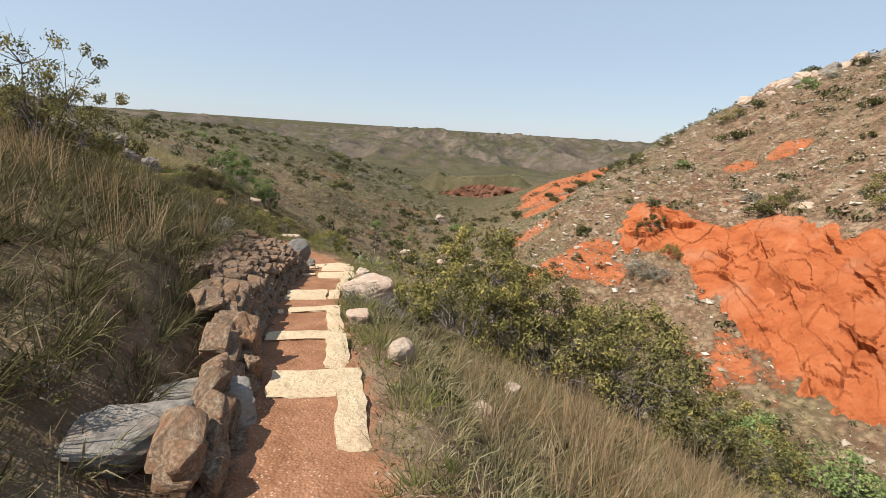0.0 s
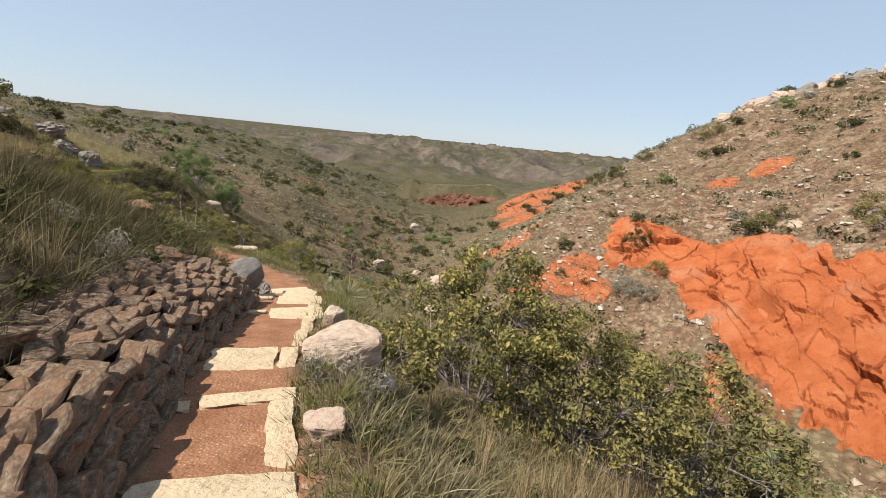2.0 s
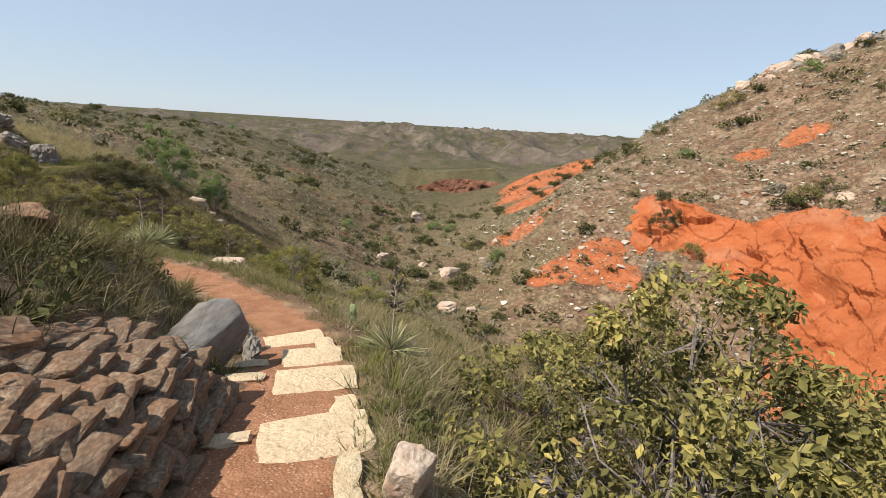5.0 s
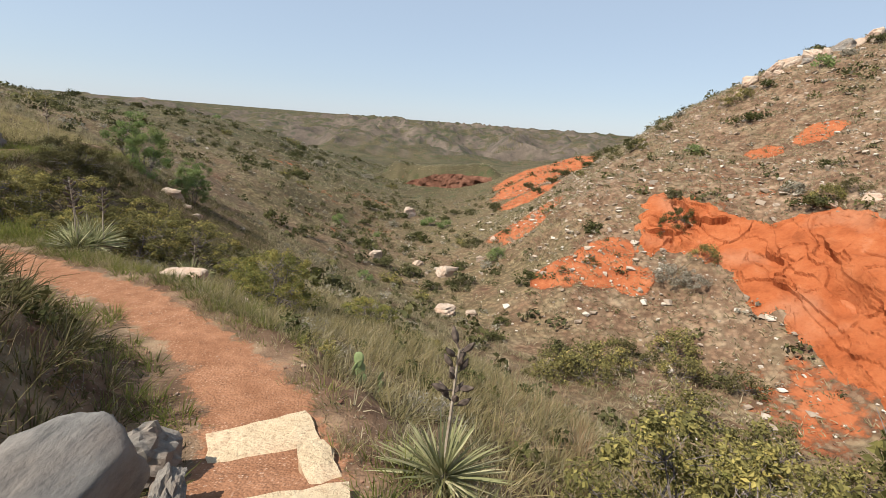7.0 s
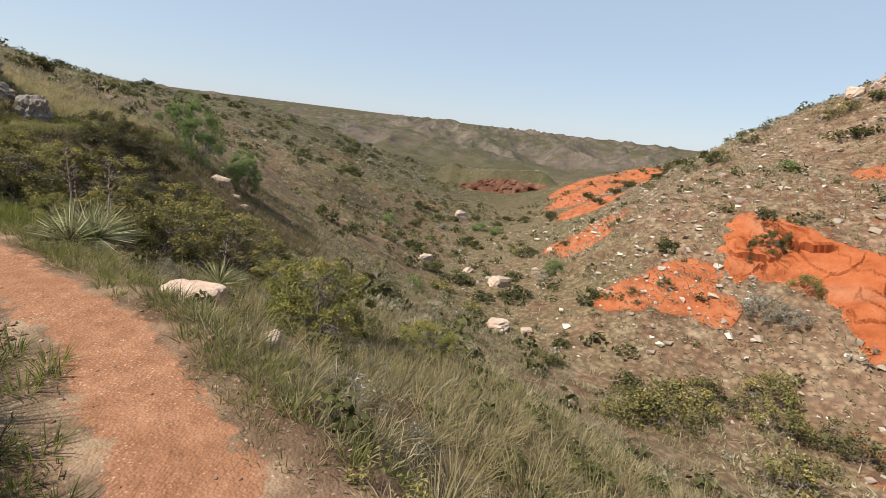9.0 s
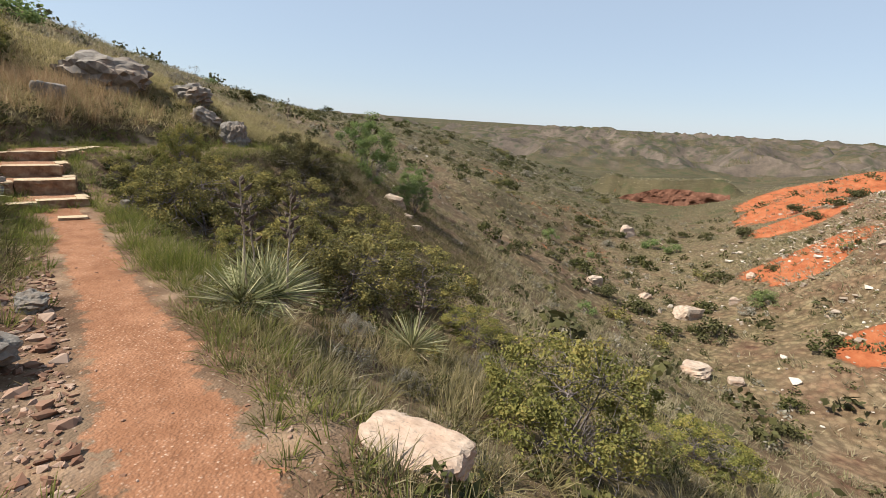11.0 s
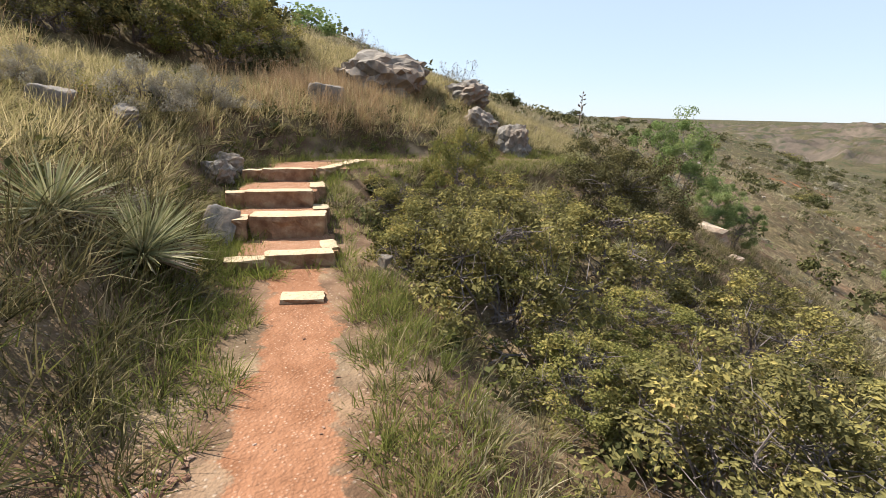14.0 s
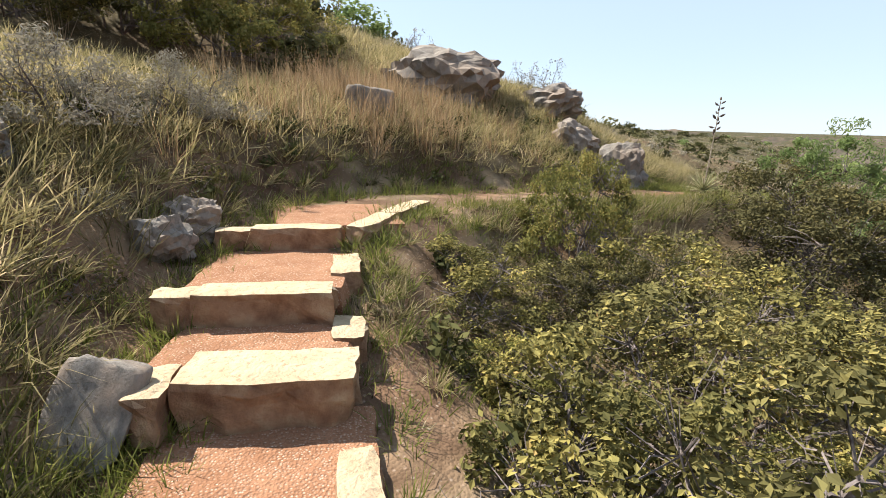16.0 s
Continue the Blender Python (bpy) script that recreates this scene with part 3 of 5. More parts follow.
def bark_material(name, a, b):
    k = Mat(name, 0.9, 0.15)
    k.colour(k.ramp(k.noise(40, 4), [(0.3, a), (0.7, b)]))
    return k.m


BARK = bark_material("grey_twig", (0.07, 0.058, 0.055), (0.22, 0.188, 0.178))
POD = bark_material("dry_seed_pod", (0.04, 0.03, 0.025), (0.13, 0.10, 0.08))
STALK = bark_material("flower_stalk", (0.24, 0.19, 0.14), (0.42, 0.36, 0.29))


def gravel_material():
    k = Mat("crushed_red_gravel", 0.95, 0.1)
    grit = k.cells(85)
    k.colour(k.mix(k.ramp(grit.outputs["Distance"], [(0.1, rgb(1, 1, 1)), (0.5, rgb(0, 0, 0))]),
                   k.ramp(k.noise(5, 5), [(0.3, (0.215, 0.105, 0.058)), (0.7, (0.31, 0.165, 0.098))]),
                   k.ramp(grit.outputs["Color"], [(0.2, (0.22, 0.12, 0.07)), (0.8, (0.48, 0.36, 0.275))])))
    k.bump(grit.outputs["Distance"], 0.7, 0.01)
    return k.m


GRAVEL = gravel_material()


# ---- mesh helpers ----
rng = np.random.default_rng(7)


def array_mesh(name, verts, faces, tone=None, smooth=False):
    """A mesh from arrays: faces all triangles or all quads."""
    verts, faces = np.asarray(verts, np.float32), np.asarray(faces, np.int32)
    me = bpy.data.meshes.new(name)
    n, k = faces.shape
    me.vertices.add(len(verts))
    me.vertices.foreach_set("co", verts.ravel())
    me.loops.add(n * k)
    me.loops.foreach_set("vertex_index", faces.ravel())
    me.polygons.add(n)
    me.polygons.foreach_set("loop_start", np.arange(0, n * k, k, dtype=np.int32))
    me.polygons.foreach_set("use_smooth", np.full(n, smooth))
    if tone is not None:
        me.attributes.new("tone", "FLOAT", "POINT").data.foreach_set("value", np.asarray(tone, np.float32))
    me.update(calc_edges=True)
    return me


def part(name, me, material, parent, label=""):
    """Links a mesh as one part under a thing."""
    if not me.materials:
        me.materials.append(material)
    ob = new(name, me)
    ob.parent = parent
    if label:
        ob["label"] = label
    return ob


def unit(v):
    return v / (np.linalg.norm(v, axis=-1, keepdims=True) + 1e-9)


def blades(base, way, length, width, droop, bits, r):
    """Narrow curved blades that taper to a tip: verts, triangles and a tone a vertex."""
    n = len(base)
    side = unit(np.cross(way, r.normal(size=(n, 3))))
    ts = np.linspace(0, 1, bits + 1)
    rows = []
    for t in ts[:-1]:
        c = base + way * (length * t)[:, None]
        c[:, 2] -= droop * length * t * t
        w = (width * (1 - 0.75 * t) * 0.5)[:, None]
        rows += [c - side * w, c + side * w]
    tip = base + way * length[:, None]
    tip[:, 2] -= droop * length
    v = np.stack(rows + [tip], 1)
    m = v.shape[1]
    tri = []
    for s in range(bits - 1):
        a = 2 * s
        tri += [(a, a + 1, a + 3), (a, a + 3, a + 2)]
    tri.append((m - 3, m - 2, m - 1))
    f = (np.arange(n) * m)[:, None, None] + np.array(tri)[None]
    tone = np.repeat(r.random(n), m)
    return v.reshape(-1, 3), f.reshape(-1, 3), tone


def tufts(places, count, length, width, spread, lean, droop, bits, r):
    """Bunches of blades rooted at places; length may be an array, one a tuft."""
    n = len(places)
    length = np.broadcast_to(length, n)
    p = np.repeat(places, count, 0)
    ln = np.repeat(length, count) * r.uniform(0.5, 1.15, n * count)
    az = r.uniform(0, 2 * np.pi, n * count)
    rad = spread * np.sqrt(r.random(n * count)) * np.repeat(length / length.mean(), count)
    tilt = np.clip(r.normal(lean, 0.28, n * count), 0.02, 1.35)
    out = np.stack([np.cos(az), np.sin(az), np.zeros_like(az)], 1)
    base = p + out * rad[:, None]
    base[:, 2] -= 0.02
    way = out * np.sin(tilt)[:, None]
    way[:, 2] = np.cos(tilt)
    v, f, tone = blades(base, way, ln, np.full(n * count, width), droop * r.uniform(0.3, 1.6, n * count), bits, r)
    tuft_tone = np.repeat(r.random(n), count * (len(v) // (n * count)))
    return v, f, np.clip(tone * 0.55 + tuft_tone * 0.45, 0, 1)


def stuff(name, chunks, material, label):
    vs, fs, ts, at = [], [], [], 0
    for v, f, tone in chunks:
        vs.append(v)
        fs.append(f + at)
        ts.append(tone)
        at += len(v)
    me = array_mesh(name, np.concatenate(vs), np.concatenate(fs), np.concatenate(ts))
    return tagged(link_mesh(name, me, material), label, name.replace("_", " "), kind="stuff")


def rock_mesh(name, seed, corners=16, cuts=0, rough=0.0, boxy=0.6, smooth=False, bands=0.5):
    """A broken stone in a unit box: the hull of scattered points, with its faces split and roughened when it is large."""
    r = np.random.default_rng(seed)
    p = r.uniform(-1, 1, (corners, 3))
    p = unit(p) * (1 - boxy) + np.clip(p * 1.6, -1, 1) * boxy
    bm = bmesh.new()
    for q in p * 0.5:
        bm.verts.new(q.tolist())
    out = bmesh.ops.convex_hull(bm, input=bm.verts)
    bmesh.ops.delete(bm, geom=[g for g in set(out["geom_interior"]) | set(out["geom_unused"]) if isinstance(g, bmesh.types.BMVert)], context="VERTS")
    if cuts:
        bmesh.ops.triangulate(bm, faces=bm.faces)
        for _ in range(cuts):
            bmesh.ops.subdivide_edges(bm, edges=[e for e in bm.edges if e.calc_length() > 0.13], cuts=1, use_grid_fill=True)
            bmesh.ops.triangulate(bm, faces=bm.faces)
        for _ in range(cuts - 1):
            bmesh.ops.smooth_vert(bm, verts=bm.verts, factor=0.5, use_axis_x=True, use_axis_y=True, use_axis_z=True)
        for v in bm.verts:
            d = v.co.normalized()
            s = noise.fractal(v.co * 3.1 + Vector((seed, 0, 0)), 0.6, 2.1, 5) * rough
            s += rough * bands * math.sin(v.co.z * 34 + 5 * noise.noise(v.co * 4 + Vector((0, seed, 0))))
            v.co += d * s
    bm.normal_update()
    me = bpy.data.meshes.new(name)
    bm.to_mesh(me)
    bm.free()
    me.polygons.foreach_set("use_smooth", [smooth] * len(me.polygons))
    return me


def put_rock(name, me, material, x, y, size, turn=(0, 0, 0), sink=0.25, label="", category="rock", group="", z=None):
    ob = new(name, me)
    if not me.materials:
        me.materials.append(material)
    z = height_at(x, y) if z is None else z
    ob.matrix_world = pose(x, y, z + size[2] * (0.5 - sink), *turn) @ Matrix.Diagonal((*size, 1))
    return tagged(ob, label, category, group)


def slab_mesh(name, length, width, thick, seed):
    """A hewn flagstone, centred, its top at z = 0, with uneven edges and a slightly hollow top."""
    r = np.random.default_rng(seed)
    nx, ny = max(3, int(length / 0.09)), max(3, int(width / 0.07))
    bm = bmesh.new()
    rows = []
    for j in range(ny + 1):
        row = []
        for i in range(nx + 1):
            x, y = (i / nx - 0.5) * length, (j / ny - 0.5) * width
            edge = i in (0, nx) or j in (0, ny)
            x += 0.006 * math.sin(9 * y / max(width, 0.2) + seed) * (1 if abs(x) > 0.3 * length else 0)
            y += 0.007 * math.sin(8 * x + 2.1 * seed) * (1 if abs(y) > 0.3 * width else 0)
            if i in (0, nx) and j in (0, ny):
                x, y = x * (1 - r.uniform(0.0, 0.02) / length), y * (1 - r.uniform(0.0, 0.02) / width)
            jit = 0.0045 if edge else 0.003
            row.append(bm.verts.new((x + r.normal(0, jit), y + r.normal(0, jit), (-0.006 if edge else 0.0) + r.normal(0, 0.0025))))
        rows.append(row)
    for j in range(ny):
        for i in range(nx):
            bm.faces.new((rows[j][i], rows[j][i + 1], rows[j + 1][i + 1], rows[j + 1][i]))
    rim = rows[0][:] + [rows[j][nx] for j in range(1, ny + 1)] + rows[ny][:-1][::-1] + [rows[j][0] for j in range(ny - 1, 0, -1)]
    for f in (0.18, 0.42, 0.7, 1.0):
        low = [bm.verts.new((v.co.x * (1.01 if f < 0.5 else 0.985) + r.normal(0, 0.009), v.co.y * (1.01 if f < 0.5 else 0.985) + r.normal(0, 0.009), -thick * f + (r.normal(0, 0.008) if f < 1 else 0))) for v in rim]
        for i in range(len(rim)):
            k = (i + 1) % len(rim)
            bm.faces.new((rim[i], low[i], low[k], rim[k]))
        rim = low
    bm.faces.new(rim[::-1])
    bmesh.ops.recalc_face_normals(bm, faces=bm.faces)
    me = bpy.data.meshes.new(name)
    bm.to_mesh(me)
    bm.free()
    return me


def tube(points, radii, sides=4):
    """Verts and triangles of a tapering twig along points."""
    pts = np.asarray(points, float)
    d = unit(np.gradient(pts, axis=0))
    a = unit(np.cross(d, np.array([0.31, 0.53, 0.79])))
    b = np.cross(d, a)
    ang = np.arange(sides) * 2 * np.pi / sides
    ring = pts[:, None] + (a[:, None] * np.cos(ang)[None, :, None] + b[:, None] * np.sin(ang)[None, :, None]) * np.asarray(radii)[:, None, None]
    n = len(pts)
    f = []
    for i in range(n - 1):
        for s in range(sides):
            p, q = i * sides + s, i * sides + (s + 1) % sides
            f += [(p, q, q + sides), (p, q + sides, p + sides)]
    return ring.reshape(-1, 3), np.array(f)


def joined(pieces):
    vs, fs, at = [], [], 0
    for v, f in pieces:
        vs.append(v)
        fs.append(f + at)
        at += len(v)
    return np.concatenate(vs), np.concatenate(fs)


def make_shrub(name, seed, w, h, leaves, leaf, material, label, stems=11, open_crown=0.0, narrow=0.55, clumps=46, sides=4):
    """A shrub: woody stems that fork, and a crown of leafy clumps on an uneven dome, with gaps that show the twigs."""
    r = np.random.default_rng(seed)
    root = new(name)
    az, up = r.uniform(0, 2 * np.pi, clumps), r.uniform(0, 1, clumps)
    p = r.uniform(0, 6.3, 3)
    lobe = 1 + 0.17 * np.sin(2 * az + p[0]) + 0.12 * np.sin(3 * az + p[1] + 3 * up) + 0.10 * np.sin(5 * az + p[2] - 4 * up)
    deep = (1 - (0.45 + 0.3 * open_crown) * r.random(clumps) ** 2.2) * 0.90
    flat = np.sqrt(1 - up ** 2) * w * 0.5 * lobe * deep
    ends = np.stack([np.cos(az) * flat, np.sin(az) * flat, h * (0.10 + 0.86 * up * (0.75 + 0.25 * lobe)) * deep], 1)
    twigs, lines = [], []
    base = 0.0055 * w + 0.003
    ts = np.linspace(0, 1, 6)
    for q in range(stems):
        top = ends[q % clumps]
        foot = np.array([top[0], top[1], 0]) * 0.12
        line = np.stack([foot[0] + (top[0] - foot[0]) * ts ** 1.2, foot[1] + (top[1] - foot[1]) * ts ** 1.2, -0.06 + (top[2] + 0.06) * ts ** 0.8], 1)
        line[1:-1] += r.normal(0, 0.03 * w, (4, 3))
        twigs.append(tube(line, base * (1 - 0.75 * ts), sides))
        lines.append(line)
    nodes = np.concatenate([l[2:5] for l in lines])
    for q in range(stems, clumps):
        near = nodes[np.argsort(((nodes - ends[q]) ** 2).sum(1))[int(r.integers(0, 3))]]
        l2 = near + (ends[q] - near) * np.linspace(0, 1, 4)[:, None]
        l2[1:3] += r.normal(0, 0.02 * w, (2, 3))
        twigs.append(tube(l2, base * 0.42 * np.array([1, 0.75, 0.5, 0.25]), 3))
    for q in range(clumps):
        a = nodes[int(r.integers(0, len(nodes)))]
        d = unit(r.normal(size=3) + unit(a) * 0.9 + np.array([0, 0, 0.2]))
        l2 = a + d * w * r.uniform(0.10, 0.24) * np.linspace(0, 1, 3)[:, None] + r.normal(0, 0.012 * w, (3, 3))
        l2[:, 2] = np.maximum(l2[:, 2], 0.03 * h)
        twigs.append(tube(l2, base * 0.3 * np.array([1, 0.6, 0.25]), 3))
    part("woody_stem", array_mesh(name + "_branches", *joined(twigs)), BARK, root, "bare grey twigs")
    n = leaves
    share = r.uniform(0.3, 1.7, clumps)
    pick = r.choice(clumps, n, p=share / share.sum())
    size = w * r.uniform(0.7, 1.35, clumps) * 0.70 / math.sqrt(clumps) * (1 - 0.35 * open_crown)
    ball = unit(r.normal(size=(n, 3)))
    off = ball * (r.random(n) ** 0.42)[:, None] * size[pick][:, None]
    off[:, 2] *= 0.8
    c = ends[pick] + off
    c[:, 2] = np.maximum(c[:, 2], 0.03 * h + 0.02 * r.random(n))
    nrm = unit(ball * 0.75 + np.array([0, 0, 0.25]) + r.normal(0, 0.5, (n, 3)))
    a = unit(np.cross(nrm, r.normal(size=(n, 3))))
    b = np.cross(nrm, a)
    ls = leaf * r.uniform(0.6, 1.35, n)[:, None]
    v = np.stack([c - a * ls * 0.5, c + b * ls * narrow * 0.5 + nrm * ls * 0.12, c + a * ls * 0.5, c - b * ls * narrow * 0.5 + nrm * ls * 0.12], 1)
    f = np.arange(n * 4).reshape(n, 4)
    # tone rises a little with height: sunlit tops put into the leaf colour
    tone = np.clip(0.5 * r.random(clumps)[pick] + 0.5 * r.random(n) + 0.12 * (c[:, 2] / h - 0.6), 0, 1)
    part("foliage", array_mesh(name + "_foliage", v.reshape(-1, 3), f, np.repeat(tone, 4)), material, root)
    return tagged(root, label, "shrub")


FIRST = {}


def place(ob, x, y, turn=0.0, scale=1.0, tall=1.0, sink=0.04, first=False, group=""):
    """The thing itself, or a copy of it, set on the ground."""
    m = pose(x, y, height_at(x, y) - sink, 0, 0, turn) @ Matrix.Diagonal((scale, scale, scale * tall, 1))
    if first:
        ob.matrix_basis = m
        FIRST[ob.name] = (scale, tall)
        made = ob
    else:
        s0, t0 = FIRST[ob.name]
        made = copy_thing(ob, m @ Matrix.Diagonal((1 / s0, 1 / s0, 1 / (s0 * t0), 1)))
    if group:
        made["group"] = group
    return made


# ---- stone steps down and the flags along the trail ----
def flag(parent, n, x, y, z, length, width, turn, thick=0.13, tilt=0.0):
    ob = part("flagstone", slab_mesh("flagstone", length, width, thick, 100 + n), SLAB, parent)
    ob.matrix_basis = pose(x, y, z, 0, 0, turn) @ pose(0, 0, 0, tilt, 0, 0)


lower_steps = tagged(new("stone_steps"), "cream sandstone flags edging the red gravel trail", "steps")
FLAGS = [(0.98, 2.92, 0.17, 0.63, 14), (0.64, 3.39, 0.60, 0.37, 13), (0.63, 3.99, 0.17, 0.75, 15), (0.24, 4.42, 0.66, 0.19, 14),
         (0.36, 4.94, 0.14, 0.72, 17), (0.04, 5.37, 0.56, 0.15, 21), (-0.33, 5.20, 0.16, 0.11, 20), (-0.28, 6.07, 0.48, 0.42, 12),
         (0.045, 6.15, 0.13, 0.41, 12), (-0.02, 6.74, 0.11, 0.40, 8), (-0.09, 7.26, 0.12, 0.60, 9), (-0.34, 7.77, 0.57, 0.40, 17),
         (-0.82, 7.72, 0.30, 0.11, 17), (-0.25, 8.18, 0.13, 0.22, 12), (-0.52, 8.58, 0.55, 0.36, 13), (-1.02, 8.60, 0.26, 0.12, 14),
         (-0.66, 9.10, 0.47, 0.44, 16), (-1.12, 9.02, 0.25, 0.11, 17), (-0.66, 9.60, 0.15, 0.42, 24), (-1.03, 9.93, 0.57, 0.38, 27)]
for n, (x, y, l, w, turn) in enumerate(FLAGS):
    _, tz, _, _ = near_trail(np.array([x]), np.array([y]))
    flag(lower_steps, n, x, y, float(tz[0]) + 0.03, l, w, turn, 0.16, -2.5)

# ---- stone stairs up, each tread filled with gravel ----
upper_steps = tagged(new("stone_stairs"), "rough sandstone stairs with gravel treads climbing the slope", "stairs")
STAIRS = [
    # x, y, top, length, depth, turn; the short stone at its end; the kerb stone behind it
    (-9.68, 16.02, -0.925, 0.56, 0.17, 64.7, (-9.80, 15.60, 0.32, 0.14), (-9.80, 16.36, 0.15, 0.30)),
    (-10.38, 16.25, -0.735, 0.71, 0.29, 60, (-10.52, 15.83, 0.14, 0.26), (-10.58, 16.70, 0.16, 0.28)),
    (-10.93, 16.40, -0.585, 0.68, 0.20, 61, (-11.13, 16.03, 0.24, 0.17), (-11.18, 16.97, 0.17, 0.42)),
    (-11.75, 16.87, -0.455, 0.60, 0.17, 62, (-11.93, 16.50, 0.26, 0.15), None)]
for n, (x, y, z, l, w, turn, short, kerb) in enumerate(STAIRS):
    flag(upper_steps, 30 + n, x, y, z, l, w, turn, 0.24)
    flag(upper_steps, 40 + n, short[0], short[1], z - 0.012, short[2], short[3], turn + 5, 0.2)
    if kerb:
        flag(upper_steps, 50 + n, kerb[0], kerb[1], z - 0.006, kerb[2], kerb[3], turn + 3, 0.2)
        nx, ny = STAIRS[n + 1][:2]
        run = math.hypot(nx - x, ny - y)
        tread = part("gravel_tread", slab_mesh("gravel_tread", 0.84, run - 0.08, 0.25, 60 + n), GRAVEL, upper_steps, "crushed red gravel fill")
        tread.matrix_basis = pose((x + nx) / 2 - 0.04, (y + ny) / 2 - 0.03, z - 0.03, 0, 0, turn)
tread = part("gravel_tread", slab_mesh("gravel_tread", 0.95, 1.0, 0.25, 66), GRAVEL, upper_steps, "crushed red gravel landing")
tread.matrix_basis = pose(-12.2, 17.35, -0.482, 0, 0, 75)
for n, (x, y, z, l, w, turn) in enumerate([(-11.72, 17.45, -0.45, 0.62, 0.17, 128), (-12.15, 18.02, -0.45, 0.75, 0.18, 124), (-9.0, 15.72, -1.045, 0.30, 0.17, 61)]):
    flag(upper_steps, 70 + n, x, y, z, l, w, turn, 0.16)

# ---- loose stones and boulders ----
WALL_SHAPES = [rock_mesh("wall_stone", 340 + i, 20 + i % 5, 2, 0.026, 0.78, False, 0.4) for i in range(12)]
BOULDERS = [rock_mesh("boulder", 400 + i, 15 + i, 3, 0.045, 0.55, False) for i in range(6)]
PALE = [rock_mesh("pale_rock", 500 + i, 15 + 2 * i, 3, 0.04, 0.5, False, 0.12) for i in range(5)]
RIDGE = [rock_mesh("ridge_rock", 800 + i, 15 + i, 2, 0.06, 0.55) for i in range(5)]
CANYON = [rock_mesh("canyon_boulder", 820 + i, 15 + i, 2, 0.06, 0.55) for i in range(5)]
GREYS = [rock_mesh("grey_boulder", 600 + i, 15 + 2 * i, 3, 0.035 if i == 0 else 0.06, 0.45, i == 0, 0.0 if i == 0 else 0.7) for i in range(4)]
SLAB_ROCKS = [rock_mesh("slab_rock", 640 + i, 22, 3, 0.03, 0.85, False, 0.5) for i in range(2)]

boulder_size = [
    # x, y, (length, width, height), turn
    (0.44, 6.34, (0.72, 0.58, 0.38), 20, "large pale pinkish boulder beside the flagged trail"),
    (0.17, 7.32, (0.24, 0.22, 0.30), 60, "small rounded cream boulder beside the flags"),
    (0.58, 4.98, (0.26, 0.20, 0.16), 10, "pale angular rock at the edge of the trail"),
    (0.78, 6.45, (0.30, 0.24, 0.24), 80, "pale rock leaning by the big boulder"),
    (1.12, 4.05, (0.26, 0.22, 0.20), 35, "cream rock in the dry grass"),
    (1.80, 4.15, (0.24, 0.20, 0.22), 5, "cream rock in the dry grass"),
    (2.25, 5.4, (0.28, 0.20, 0.24), 50, "weathered tan rock in the grass"),
    (-3.16, 13.52, (0.66, 0.34, 0.26), -14, "long white rock beside the gravel trail"),
    (-2.45, 13.5, (0.34, 0.26, 0.26), 70, "dark split rock beside the long white one"),
    (-3.5, 14.1, (0.24, 0.2, 0.2), 40, "white stone in the brush"),
]
for n, (x, y, size, turn, label) in enumerate(boulder_size):
    put_rock("boulder", PALE[n % 5], PALE_STONE, x, y, size, (4, -6, turn), 0.22, label)

for n, (x, y, size, turn, label) in enumerate([
        (-1.45, 8.75, (1.0, 0.42, 0.54), (18, -12, 72), "big grey boulder leaning beside the trail, darkened for shade"),
        (-1.52, 9.55, (0.42, 0.30, 0.42), (5, 10, 20), "layered pale rock beside the grey boulder"),
        (-1.22, 9.25, (0.14, 0.30, 0.26), (0, 20, 20), "thin upright stone at the trail's edge"),
        (-16.2, 21.4, (2.3, 1.7, 1.5), (5, 8, 40), "large furrowed grey boulder on the hillside"),
        (-14.65, 18.95, (0.80, 0.6, 0.62), (0, 5, 60), "grey boulder in tan grass"),
        (-14.8, 22.95, (1.1, 0.8, 0.9), (0, -10, 15), "grey boulder on the slope"),
        (-13.85, 22.5, (0.85, 0.7, 0.75), (10, 15, 80), "split grey boulder above the trail"),
        (-13.1, 22.75, (0.9, 0.6, 1.05), (-10, -12, 30), "pointed grey boulder above the trail"),
        (-10.52, 15.62, (0.36, 0.14, 0.56), (-32, 12, 60), "upright pale grey slab beside the stairs"),
        (-11.85, 16.05, (0.34, 0.30, 0.42), (8, 10, 30), "pale grey stone beside the stairs"),
        (-12.15, 16.25, (0.40, 0.30, 0.40), (-10, 0, 70), "pale grey stone beside the stairs"),
        (-12.3, 15.3, (0.45, 0.30, 0.34), (0, 12, 10), "grey stone half buried in brush"),
        (-12.4, 14.7, (0.50, 0.32, 0.36), (0, 12, 50), "grey stone half buried in brush"),
        (-5.55, 13.0, (0.46, 0.36, 0.30), (0, 8, 35), "rough pinkish rock at the trail's edge"),
        (-6.35, 13.75, (0.26, 0.20, 0.20), (0, 5, 15), "tan stone among rubble"),
        (-7.1, 13.3, (0.50, 0.36, 0.26), (0, 4, 30), "flat pale stone under the grass"),
        (-9.3, 16.65, (0.15, 0.12, 0.2), (0, 8, 0), "small white stone under the shrub")]):
    put_rock("boulder", GREYS[n % 4].copy() if n == 0 else GREYS[n % 4], SHADED_STONE if n == 0 else GREY_STONE, x, y, size, turn, 0.42 if x < -13 else 0.18 if size[2] == 0.50 else 0.3, label)

